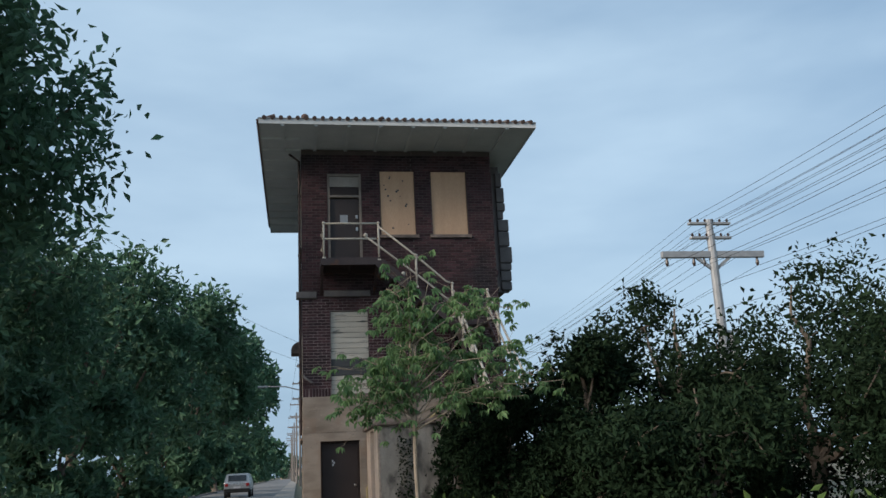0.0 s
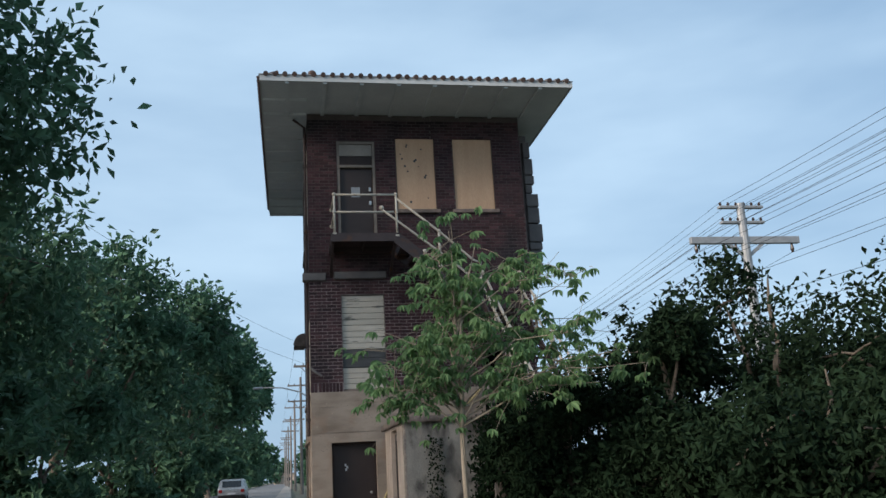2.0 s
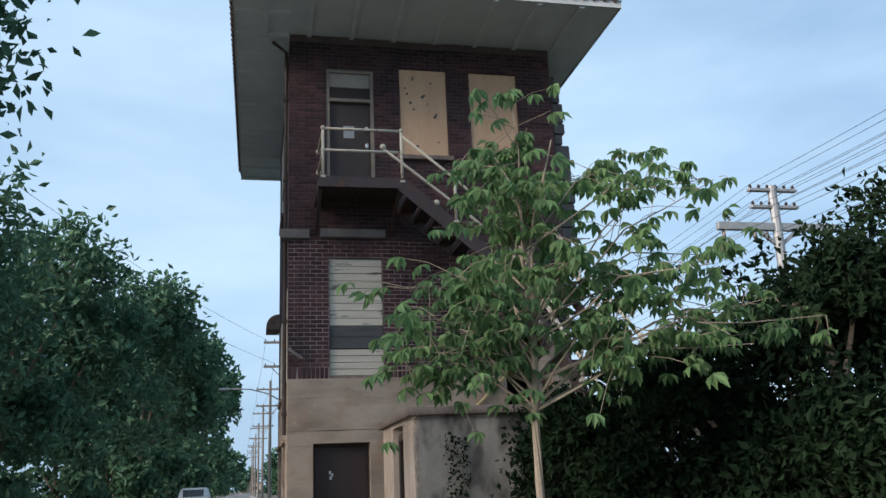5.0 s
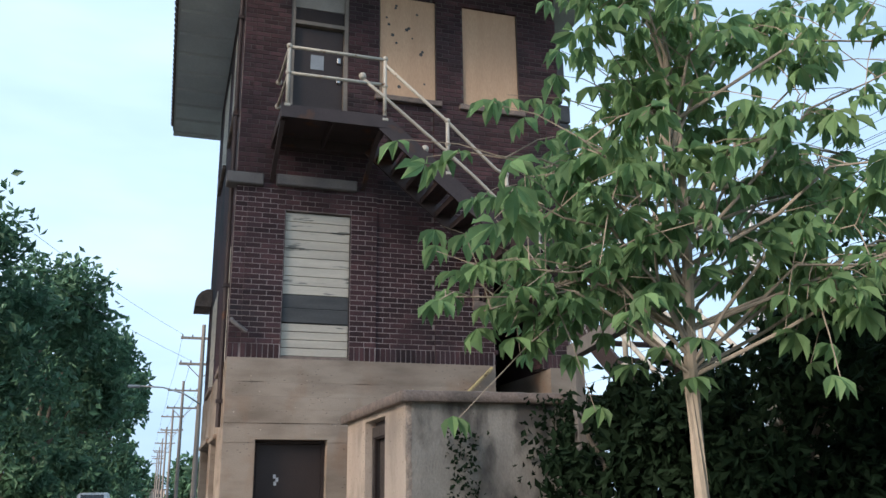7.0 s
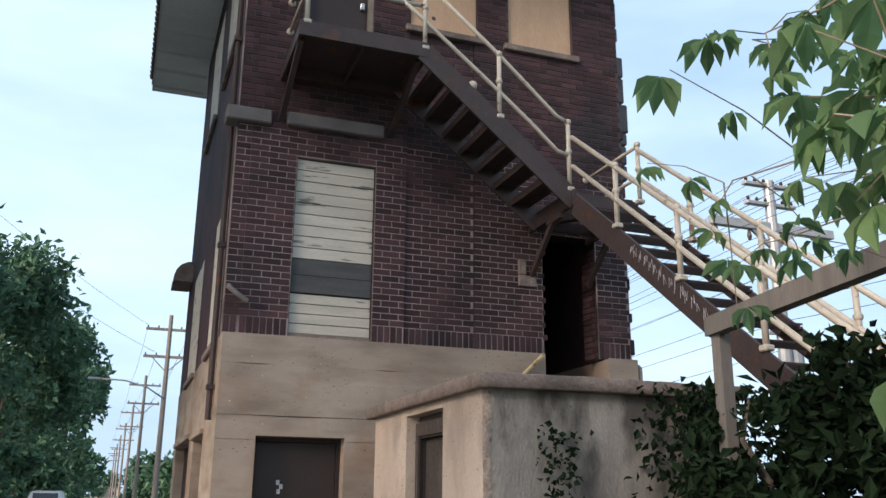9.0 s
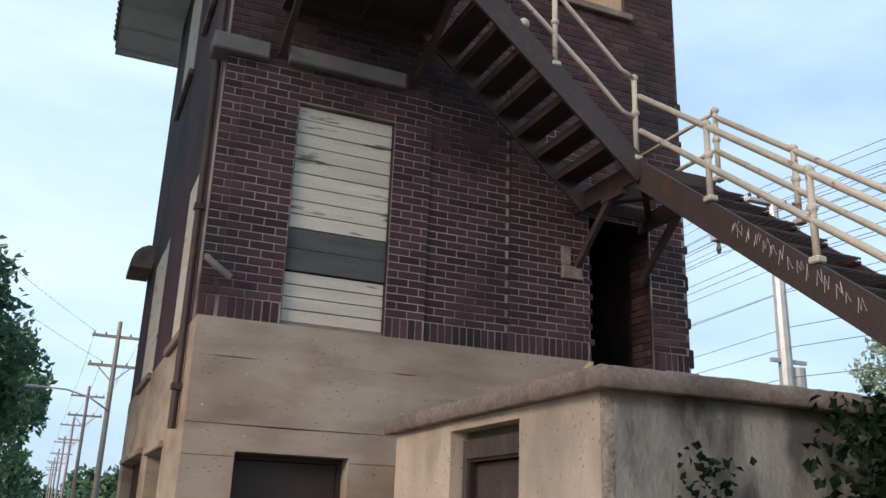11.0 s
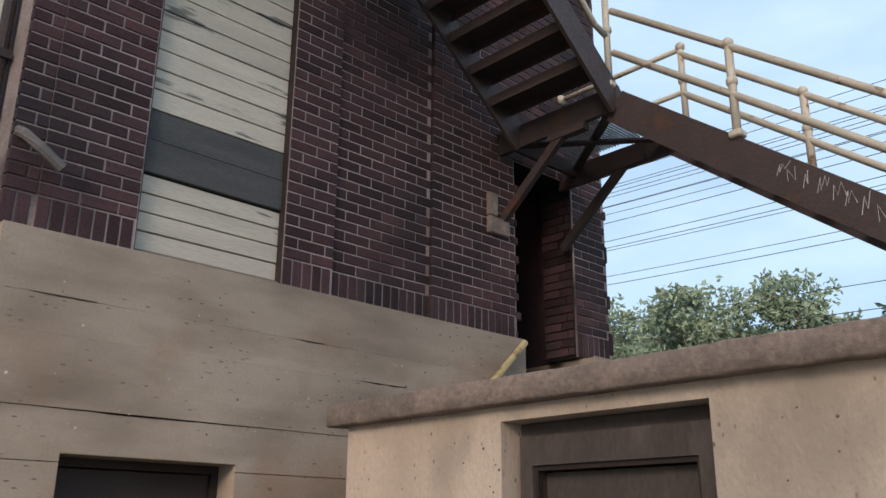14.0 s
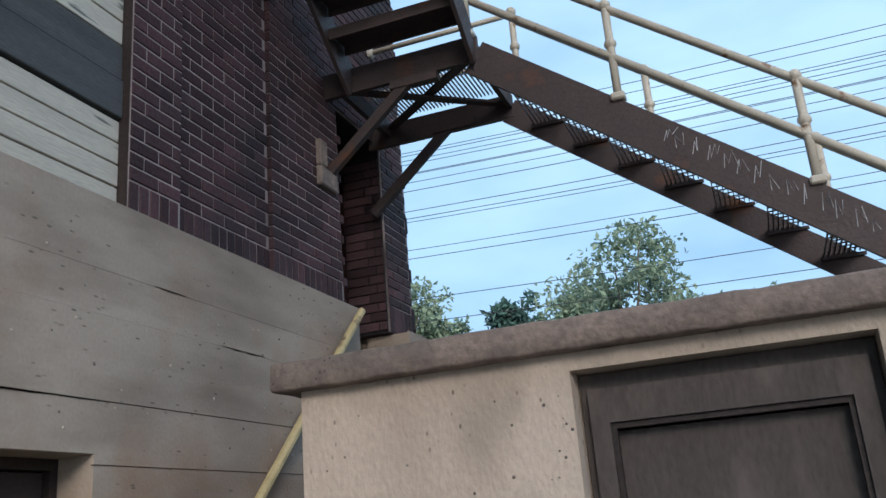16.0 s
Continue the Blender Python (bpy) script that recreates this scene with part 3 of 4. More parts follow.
# ---- fire stair ----
stair = thing("fire_stair", "rust-brown steel outside stair with cream pipe railings", "staircase")
LZ = 6.40
part("landing_plate", boxed(0.47, 1.90, -1.0, 0.165, LZ - 0.03, LZ), M_STEEL, stair)
for a in ((0.45, 1.90, -1.04, -1.0), (0.45, 1.90, -0.03, 0.165)):
    part("landing_beam", boxed(*a, LZ - 0.17, LZ + 0.01), M_STEEL, stair)
for xx in (0.45, 1.16, 1.88):
    part("landing_beam", boxed(xx, xx + 0.03, -1.0, -0.03, LZ - 0.17, LZ - 0.03), M_STEEL, stair)
for xx in (0.47, 1.80):
    part("landing_brace", beam(bmesh.new(), (xx + 0.02, -0.92, LZ - 0.16), (xx + 0.02, 0.165, 5.72), 0.06, 0.06), M_STEEL, stair)
S0, S1 = Vector((1.86, 0, 6.33)), Vector((3.66, 0, 4.82))
for yy in (-1.02, -0.09):
    part("stringer", beam(bmesh.new(), (S0.x, yy, S0.z - 0.03), (S1.x + 0.04, yy, S1.z - 0.06), 0.03, 0.24), M_STEEL, stair)
NT = 8
for k in range(1, NT):
    c = S0.lerp(S1, k / NT)
    b = bmesh.new()
    box(b, c.x - 0.12, c.x + 0.13, -1.0, -0.11, c.z + 0.0, c.z + 0.022)
    box(b, c.x - 0.12, c.x - 0.105, -1.0, -0.11, c.z - 0.06, c.z)
    box(b, c.x + 0.115, c.x + 0.13, -1.0, -0.11, c.z - 0.06, c.z)
    part("tread", b, M_STEEL, stair)
# middle landing
MX0, MX1, MZ = 3.68, 4.50, 4.88
part("landing_beam", boxed(MX0 - 0.02, MX0 + 0.02, -1.05, 0.165, MZ - 0.17, MZ + 0.02), M_STEEL, stair)
part("landing_beam", boxed(MX1 - 0.02, MX1 + 0.02, -1.05, 0.165, MZ - 0.24, MZ - 0.05), M_STEEL, stair)
part("landing_beam", boxed(MX0 + 0.02, MX1 - 0.02, -1.05, -1.01, MZ - 0.17, MZ - 0.04), M_STEEL, stair)
part("landing_beam", boxed(MX0 + 0.02, MX1 - 0.02, -0.04, 0.0, MZ - 0.17, MZ - 0.04), M_STEEL, stair)
b = bmesh.new()
beam(b, (MX0 + 0.03, -1.0, MZ - 0.10), (MX1 - 0.03, -0.05, MZ - 0.10), 0.07, 0.02)
beam(b, (MX1 - 0.03, -1.0, MZ - 0.13), (MX0 + 0.03, -0.05, MZ - 0.13), 0.07, 0.02)
part("cross_brace", b, M_STEEL, stair)
b = bmesh.new()
yy = -1.0
while yy < -0.04:
    box(b, MX0 + 0.02, MX1 - 0.02, yy, yy + 0.006, MZ - 0.018, MZ)
    yy += 0.030
part("grating", b, M_STEEL, stair, "open steel bar grating")
for xx in (MX0, MX1):
    part("landing_bracket", beam(bmesh.new(), (xx, -0.55, MZ - 0.17), (xx, 0.16, MZ - 0.78), 0.05, 0.07), M_STEEL, stair)
    part("gusset", boxed(xx - 0.035, xx + 0.035, -0.75, -0.4, MZ - 0.23, MZ - 0.165), M_STEEL, stair)
part("wall_pad", boxed(3.50, 3.74, 0.08, 0.17, 4.0, 4.14, bevel=0.01), M_CAP, stair)
part("wall_pad", boxed(3.50, 3.60, 0.08, 0.17, 4.145, 4.34, bevel=0.01), M_CAP, stair)
# lower flight towards the bushes
SL = 0.775
L0, L1 = (-1.02, MZ + 0.02), (-6.6, MZ + 0.02 - SL * 5.58)
for xx, dz, dep in ((MX0, 0.16, 0.24), (MX1, 0.20, 0.19)):
    part("stringer", beam(bmesh.new(), (xx, L0[0], L0[1] - dz), (xx, L1[0], L1[1] - dz), 0.03, dep), M_STEEL, stair)
nst = 19
for k in range(1, nst):
    y = L0[0] + (L1[0] - L0[0]) * k / nst
    z = L0[1] + (L1[1] - L0[1]) * k / nst - 0.12
    b = bmesh.new()
    for s in range(9):
        box(b, MX0 + 0.015, MX1 - 0.015, y - 0.13 + s * 0.03, y - 0.13 + s * 0.03 + 0.006, z - 0.018, z)
    box(b, MX0 + 0.015, MX0 + 0.04, y - 0.13, y + 0.13, z - 0.05, z - 0.03)
    box(b, MX1 - 0.04, MX1 - 0.015, y - 0.13, y + 0.13, z - 0.05, z - 0.03)
    for s in range(9):
        box(b, MX0 + 0.07 + s * 0.083, MX0 + 0.075 + s * 0.083, y - 0.13, y + 0.115, z - 0.012, z - 0.004)
    part("tread", b, M_STEEL, stair)
# stair foot posts
for xx in (MX0, MX1):
    part("support_post", boxed(xx - 0.04, xx + 0.04, -6.55, -6.45, 0.0, L1[1] - 0.1), M_STEEL, stair)


def pipe_run(pts, r=0.024):
    smooth(part("rail", tube(bmesh.new(), pts, r, 8), M_PIPE, stair))


def pipe_post(x, y, z0, z1, r=0.026):
    p = smooth(part("post", tube(bmesh.new(), [(x, y, z0), (x, y, z1)], r, 8), M_PIPE, stair))
    for zz in (z1, (z0 + z1) / 2 + 0.05):
        smooth(part("ball_fitting", ball(bmesh.new(), (x, y, zz), 0.042, 8), M_PIPE, p))
    part("foot", boxed(x - 0.045, x + 0.045, y - 0.045, y + 0.045, z0 - 0.02, z0 + 0.03, bevel=0.01), M_PIPE, p)


# upper landing rails
for zz in (7.28, 6.89):
    pipe_run([(0.53, 0.15, zz), (0.53, -1.0, zz), (1.87, -1.0, zz)])
pipe_post(0.53, -1.0, LZ, 7.29)
pipe_post(1.87, -1.0, LZ - 0.05, 7.29)
for zz in (7.28, 6.89):
    smooth(part("wall_flange", ball(bmesh.new(), (0.53, 0.12, zz), 0.05, 8), M_PIPE, stair))
# upper flight rails
pipe_run([(1.87, -1.0, 7.20), (2.78, -1.0, 6.45), (3.50, -1.0, 5.80), (3.64, -1.0, 5.74)])
pipe_run([(1.55, -1.0, 6.95), (1.87, -1.0, 6.70), (2.78, -1.0, 5.98), (3.18, -1.0, 5.65), (3.50, -1.0, 5.36), (3.64, -1.0, 5.32)])
for pnt in ((1.55, -1.0, 6.98), (2.45, -1.0, 6.0)):
    smooth(part("ball_fitting", ball(bmesh.new(), pnt, 0.055, 8), M_PIPE, stair))
pipe_post(2.78, -1.0, 5.66, 6.46)
pipe_post(3.65, -1.0, 4.90, 5.74)
# lower flight rails
def lz(y, up):
    return MZ + 0.02 + SL * (y + 1.02) + up


for xx, ys in ((MX0, (-1.93, -2.95, -3.97, -4.99, -6.0)), (MX1, (-2.05, -3.07, -4.09, -5.11, -6.13))):
    first = -1.03 if xx == MX0 else -1.12
    for up in (0.29, 0.65):
        pipe_run([(xx, first, lz(first, up)), (xx, -6.55, lz(-6.55, up))], 0.028)
    for y in ys:
        pipe_post(xx, y, lz(y, 0.0), lz(y, 0.67), 0.028)
pipe_post(MX1, -1.12, MZ - 0.06, MZ + 0.66, 0.026)
for up in (0.25, 0.64):
    pipe_run([(MX1, -1.12, MZ + up), (MX1, 0.15, MZ + up)], 0.022)
    smooth(part("wall_flange", ball(bmesh.new(), (MX1, 0.12, MZ + up), 0.05, 8), M_PIPE, stair))

# ---- shed ----
shed = thing("concrete_shed", "small pale rendered concrete shed with a flat cap slab", "shed")
SX0, SX1, SY0, SY1, SZ = 1.465, 3.55, -3.66, -0.86, 2.245
SD = (-2.81, -1.87, 0.0, 2.185)
part("side_wall", wall_x(SY0 + 0.1, SY1, 0, SZ, SX0, SX0 + 0.2, [SD]), M_SHED, shed)
bm = bmesh.new()
bend = [(SX0, SY0 + 0.1), (SX0, SY0 + 0.07), (SX0, SY0 + 0.045), (SX0, SY0 + 0.02), (SX0 + 0.008, SY0 + 0.008), (SX0 + 0.02, SY0), (SX0 + 0.05, SY0), (SX0 + 0.09, SY0), (SX0 + 0.14, SY0), (SX0 + 0.2, SY0)]
bite = (0.0, 0.25, 0.7, 1.0, 1.0, 1.0, 0.8, 0.5, 0.2, 0.0)
last = None
for k in range(113):
    z = SZ * k / 112
    ring = []
    for (x, y), f in zip(bend, bite):
        wear = f * max(0.0, 0.008 + 0.022 * noise.noise(Vector((x * 9, y * 9, z * 5.0))) + 0.010 * noise.noise(Vector((x * 40, y * 40, z * 38.0))))
        ring.append((bm.verts.new((x + wear, y + wear, z)), wear))
    if last:
        for i in range(len(ring) - 1):
            f = bm.faces.new((last[i][0], last[i + 1][0], ring[i + 1][0], ring[i][0]))
            f.material_index = 0 if 2 <= i <= 5 else 1 if i < 2 else 2
    last = ring
worn = smooth(part("worn_corner", bm, M_AGGREGATE, shed, "crumbled corner with bare aggregate"))
worn.data.materials.append(M_SHED)
worn.data.materials.append(M_SHEDFRONT)
part("corner_core", boxed(SX0 + 0.06, SX0 + 0.2, SY0 + 0.06, SY0 + 0.1, 0, SZ - 0.002), M_AGGREGATE, shed)
# front face turned from the sun, part of its shade in the colour
part("front_wall", boxed(SX0 + 0.2, SX1, SY0, SY0 + 0.2, 0, SZ), M_SHEDFRONT, shed, "stained concrete wall, greyed by shade put into its colour")
part("back_wall", boxed(SX0 + 0.2, SX1, SY1 - 0.2, SY1, 0, SZ), M_SHED, shed)
part("side_wall", boxed(SX1 - 0.2, SX1, SY0 + 0.2, SY1 - 0.2, 0, SZ), M_SHED, shed)
bm = boxed(SX0 - 0.075, SX1 + 0.09, SY0 - 0.08, SY1 + 0.09, SZ, SZ + 0.105, bevel=0.008)
bmesh.ops.subdivide_edges(bm, edges=[e for e in bm.edges if e.calc_length() > 0.3], cuts=40, use_grid_fill=True)
for v in bm.verts:
    v.co += Vector(noise.noise_vector(v.co * 16.0)) * 0.006 + Vector(noise.noise_vector(v.co * 1.7)) * 0.008
cap = smooth(part("cap_slab", bm, M_CAP, shed, "pitted overhanging concrete cap"))
sdoor = part("shed_door", boxed(SX0 + 0.15, SX0 + 0.185, -2.70, -1.98, 0.02, 1.985), M_SHEDDOOR, shed, "dark brown painted door in a recessed frame")
part("frame", wall_x(-2.806, -1.874, 0.0, 2.181, SX0 + 0.12, SX0 + 0.19, [(-2.705, -1.975, 0.0, 1.995)]), M_SHEDDOOR, sdoor)
part("frame", wall_x(-2.775, -1.905, 0.0, 2.125, SX0 + 0.075, SX0 + 0.12, [(-2.712, -1.968, 0.0, 2.01)]), M_SHEDDOOR, sdoor)
part("frame", wall_x(-2.711, -1.969, 0.0, 2.009, SX0 + 0.09, SX0 + 0.12, [(-2.695, -1.985, 0.0, 1.99)]), M_DARKWOOD, sdoor)
# chipped spots and bared aggregate on the render
for k in range(46):
    b = bmesh.new()
    y = rg.choice((rg.uniform(-3.62, -2.85), rg.uniform(-1.85, -0.90), rg.uniform(-1.86, -1.76)))
    bmesh.ops.create_cone(b, cap_ends=True, segments=6, radius1=rg.uniform(0.003, 0.009), radius2=0.002, depth=0.004, matrix=pose(SX0 - 0.001, y, rg.uniform(1.55, 2.15), 0, -90, 0))
    part("chip", b, M_SHEDFRONT if k % 2 else M_CAP, shed)
tagged(obj("yellow_pole", tube(bmesh.new(), [(1.50, -0.10, 0.0), (1.50, -0.08, 0.95), (1.58, -0.07, 1.1), (2.34, -0.05, 1.82), (3.72, -0.06, 3.13)], 0.026, 8), M_YELLOW), "chipped yellow pipe handrail leaning between shed and tower", "handrail")

frame_ob = thing("timber_frame", "pale weathered timber beam on a post near the bushes", "frame")
part("beam", beam(bmesh.new(), (2.90, -4.33, 2.66), (2.42, -6.9, 2.66), 0.09, 0.13), M_POLE, frame_ob)
part("post", boxed(2.87, 2.96, -4.46, -4.37, 0, 2.60), M_POLE, frame_ob)


# ---- plants ----
def leaf_mesh(name, centres, size, rng, material, long=1.7, droop=0.0, fold=0.25):
    """Many small folded leaves, four corners each, as one mesh."""
    n = len(centres)
    d = rng.normal(size=(n, 3))
    d[:, 2] -= droop
    d /= np.linalg.norm(d, axis=1)[:, None]
    u = np.cross(d, rng.normal(size=(n, 3)))
    u /= np.linalg.norm(u, axis=1)[:, None]
    w = np.cross(d, u)
    s = (size * rng.uniform(0.6, 1.3, n))[:, None]
    v = np.empty((n, 4, 3))
    v[:, 0] = centres
    v[:, 1] = centres + d * s * long * 0.5 + u * s * 0.42 + w * s * fold
    v[:, 2] = centres + d * s * long
    v[:, 3] = centres + d * s * long * 0.5 - u * s * 0.42 + w * s * fold
    f = np.arange(n * 4).reshape(n, 4)
    tri = np.concatenate([f[:, [0, 1, 2]], f[:, [0, 2, 3]]])
    me = bpy.data.meshes.new(name)
    me.from_pydata(v.reshape(-1, 3).tolist(), [], tri.tolist())
    me.materials.append(material)
    return me


def clumps(rng, c, r, n_clump, n_leaf, spread, hollow=0.55):
    """Leaf places gathered in clumps, mostly near the crown's outside."""
    p = rng.normal(size=(n_clump, 3))
    p /= np.linalg.norm(p, axis=1)[:, None]
    p *= (hollow + (1 - hollow) * rng.random(n_clump) ** 0.6)[:, None]
    p *= rng.uniform(0.78, 1.12, (n_clump, 1))
    cc = np.array(c) + p * np.array(r)
    k = (spread * rng.uniform(0.6, 1.4, n_clump))[:, None, None]
    pts = cc[:, None, :] + np.clip(rng.normal(size=(n_clump, n_leaf, 3)), -1.7, 1.7) * k * np.array((1, 1, 0.75))
    return pts.reshape(-1, 3), cc


def limb(bm, p, q, r0, r1, rng, n=5):
    p, q = np.array(p, float), np.array(q, float)
    pts = []
    for i in range(n + 1):
        t = i / n
        pts.append(p + (q - p) * t + rng.normal(size=3) * 0.04 * np.linalg.norm(q - p) * math.sin(math.pi * t))
    tube(bm, pts, [r0 + (r1 - r0) * i / n for i in range(n + 1)], 7, caps=False)


def tree(x, y, h, r, seed, label, leaves=9000, size=0.17, material=None, bark=None, low=0.18, group="", lobes=5, name="tree"):
    rng = np.random.default_rng(seed)
    t = thing(name, label, "tree", group, at=(x, y, 0))
    bm = bmesh.new()
    tr = 0.018 * h + 0.05
    fork = h * 0.35
    limb(bm, (0, 0, -0.1), (rng.normal() * 0.2, rng.normal() * 0.2, fork), tr, tr * 0.75, rng)
    tube(bm, [(0, 0, -0.1), (0, 0, 0.3)], [tr * 1.5, tr], 8, caps=False)
    pts, done = [], 0
    per = leaves // (lobes + 2)
    body, cc = clumps(rng, (0, 0, h * (0.55 + low * 0.4)), (r, r, h * (0.44 - low * 0.3)), max(20, per * 2 // 34), 34, r * 0.11)
    pts.append(body)
    for k in range(lobes):
        a = 2 * math.pi * k / lobes + rng.normal() * 0.4
        rad, hz = r * rng.uniform(0.45, 0.8), h * rng.uniform(0.35 + low, 0.86)
        c = (math.cos(a) * rad, math.sin(a) * rad, hz)
        q = r * rng.uniform(0.38, 0.55)
        cloud_pts, cc2 = clumps(rng, c, (q, q, q * 0.9), max(8, per // 30), 30, q * 0.2)
        pts.append(cloud_pts)
        limb(bm, (0, 0, fork * rng.uniform(0.7, 1.0)), c, tr * 0.5, tr * 0.1, rng)
        for j in range(3):
            limb(bm, c, cc2[j], tr * 0.12, 0.012, rng, 3)
    limb(bm, (0, 0, fork), (0, 0, h * 0.86), tr * 0.6, tr * 0.1, rng)
    part("trunk", bm, bark or M_BARK, t)
    pts = np.concatenate(pts)
    crown = new("crown", leaf_mesh("crown", pts, size, rng, material or M_LEAF_A))
    crown.parent = t
    return t


ROW = "trees along the street"
for x, y, h, r, n, s in ((-11.2, 1.5, 20, 5.4, 26000, 0.22), (-11.6, 13, 12, 4.6, 14000, 0.22), (-10.5, 25, 13, 5.0, 14000, 0.25),
                         (-9.8, 40, 15.5, 5.2, 12000, 0.3), (-9.3, 57, 16.5, 5.4, 9000, 0.38), (-8.9, 78, 18, 5.6, 7000, 0.48),
                         (-8.6, 105, 18, 5.6, 5000, 0.6), (-13, -9, 16, 5.0, 9000, 0.24)):
    tree(x, y, h, r, int(100 + y), "tall leafy roadside tree, dense dark green crown", n, s, low=0.05, group=ROW, lobes=7)
# underbrush below the street trees
for x, y, h, r in ((-9.8, 2, 5.5, 2.2), (-9.9, 8, 6, 2.4), (-10, 18, 6, 2.6), (-9.9, 31, 6.5, 2.6), (-9.8, 48, 7, 2.8), (-9.6, 67, 7, 3), (-9.4, 92, 7, 3)):
    tree(x, y, h, r, int(300 + y), "dense green underbrush beside the street", 6500, 0.2 + y * 0.003, low=-0.35, group="underbrush by the street", name="bush")
tree(-9.0, 150, 11, 5, 71, "far hazy green street tree", 3000, 0.6, low=0.0, group=ROW)

for k, (x, y, h, r) in enumerate(((8, 105, 7, 4), (10, 140, 8, 5), (8, 190, 9, 5), (9, 260, 10, 7), (-12, 190, 11, 6), (-13, 250, 12, 8), (-14, 340, 13, 12), (14, 345, 12, 12))):
    tree(x, y, h, r, 900 + k, "far hazy green tree at the end of the street", 2200, 0.5 + y * 0.002, low=-0.2, group="far street trees", lobes=5)

# dark thicket beside the shed, deep shade put into its leaf colour
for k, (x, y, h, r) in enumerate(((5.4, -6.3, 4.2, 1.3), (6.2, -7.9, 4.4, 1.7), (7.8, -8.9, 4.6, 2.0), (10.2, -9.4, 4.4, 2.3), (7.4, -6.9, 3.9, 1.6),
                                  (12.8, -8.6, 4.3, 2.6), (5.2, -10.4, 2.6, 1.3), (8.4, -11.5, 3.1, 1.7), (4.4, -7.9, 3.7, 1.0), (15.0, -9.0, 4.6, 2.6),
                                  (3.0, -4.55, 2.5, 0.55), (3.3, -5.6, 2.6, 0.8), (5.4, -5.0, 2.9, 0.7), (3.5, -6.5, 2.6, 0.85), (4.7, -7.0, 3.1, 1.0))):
    tree(x, y, h, r, 500 + k, "dense green thicket bush beside the shed, deep shade in its leaf colour", 14000, 0.066, M_LEAF_B, low=-0.38, group="thicket by the shed", name="bush", lobes=7)

# far trees behind the wires, haze mixed into the broadleaf colour
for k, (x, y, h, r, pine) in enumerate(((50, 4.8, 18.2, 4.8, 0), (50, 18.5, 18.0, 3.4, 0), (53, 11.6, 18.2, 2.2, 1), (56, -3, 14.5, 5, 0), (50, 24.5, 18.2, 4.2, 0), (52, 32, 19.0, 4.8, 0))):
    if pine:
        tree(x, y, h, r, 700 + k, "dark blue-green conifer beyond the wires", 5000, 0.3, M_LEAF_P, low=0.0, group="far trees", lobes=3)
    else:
        tree(x, y, h, r, 700 + k, "green tree far behind the wires, paled by haze in its colour", 9000, 0.26, M_LEAF_F, low=0.25, group="far trees", lobes=9)

# young tree with large hanging leaflets
rng = np.random.default_rng(42)
YX, YY = 1.64, -8.2
ytree = thing("young_tree", "slender young tree with large drooping green leaves", "tree", at=(YX, YY, 0))
bm = bmesh.new()
tube(bm, [(0, 0, -0.05), (0.015, 0.01, 0.7), (-0.01, 0.0, 1.4), (0.0, 0.02, 1.95)], [0.04, 0.036, 0.033, 0.037], 9, caps=False)
tips = []
tube(bm, [(0, 0.02, 1.93), (0.03, 0.0, 2.6), (0.06, 0.03, 3.3), (0.30, 0.0, 4.2)], [0.034, 0.026, 0.018, 0.006], 8, caps=False)
LOW = [(180, 0.85, 2.45), (192, 0.9, 2.75), (170, 1.0, 2.25), (200, 0.8, 3.1), (160, 0.8, 2.35), (0, 1.9, 2.6), (15, 1.8, 3.0), (340, 1.7, 2.4), (352, 2.0, 2.9), (80, 1.0, 3.3), (100, 0.9, 3.9),
       (170, 0.7, 4.5), (200, 0.6, 4.2), (150, 0.45, 5.0), (25, 1.5, 3.4), (330, 1.4, 3.1), (0, 1.5, 4.2), (20, 1.3, 4.6), (340, 1.2, 4.0), (10, 1.9, 3.5), (98, 1.75, 2.95), (92, 1.6, 3.3), (84, 1.85, 2.75), (104, 1.5, 3.6),
       (0, 2.4, 2.9), (345, 2.3, 2.65), (15, 2.3, 3.3), (175, 1.15, 2.3), (188, 1.1, 3.0)]
for k in range(15 + len(LOW)):
    a = k * 2.4 + rng.normal() * 0.25
    reach = rng.uniform(0.5, 1.15)
    top = rng.uniform(2.5, 4.9)
    reach *= 1.0 if top < 3.6 else 0.7
    if k >= 15:
        deg, reach, top = LOW[k - 15]
        a = radians(deg)
    top = 2.0 + (top - 2.0) * 0.86
    end = np.array((math.cos(a) * reach + (0.15 if k < 15 else 0) + max(0.0, top - 2.6) * 0.22, math.sin(a) * reach + (0.2 if k < 15 else 0), top))
    start = np.array((0, 0.01, rng.uniform(1.9, 2.15) if top < 2.8 else min(top - 0.5, rng.uniform(2.1, 3.5))))
    mid = start + (end - start) * 0.5 + np.array((0, 0, 0.22))
    tube(bm, [start, start + (mid - start) * 0.5 + rng.normal(size=3) * 0.03, mid, mid + (end - mid) * 0.5 + rng.normal(size=3) * 0.04, end], [0.011, 0.009, 0.007, 0.005, 0.003], 6, caps=False)
    for j in range(11):
        t = rng.uniform(0.3, 1.05)
        base = (start + (mid - start) * t * 2 if t < 0.5 else mid + (end - mid) * (t * 2 - 1))
        tip = base + rng.normal(size=3) * np.array((0.24, 0.24, 0.18))
        tube(bm, [base, (base + tip) / 2 + np.array((0, 0, 0.03)), tip], [0.004, 0.003, 0.002], 4, caps=False)
        tips.append((base, tip))
part("trunk", bm, M_YBARK, ytree, "pale brown forked trunk")
verts, faces = [], []
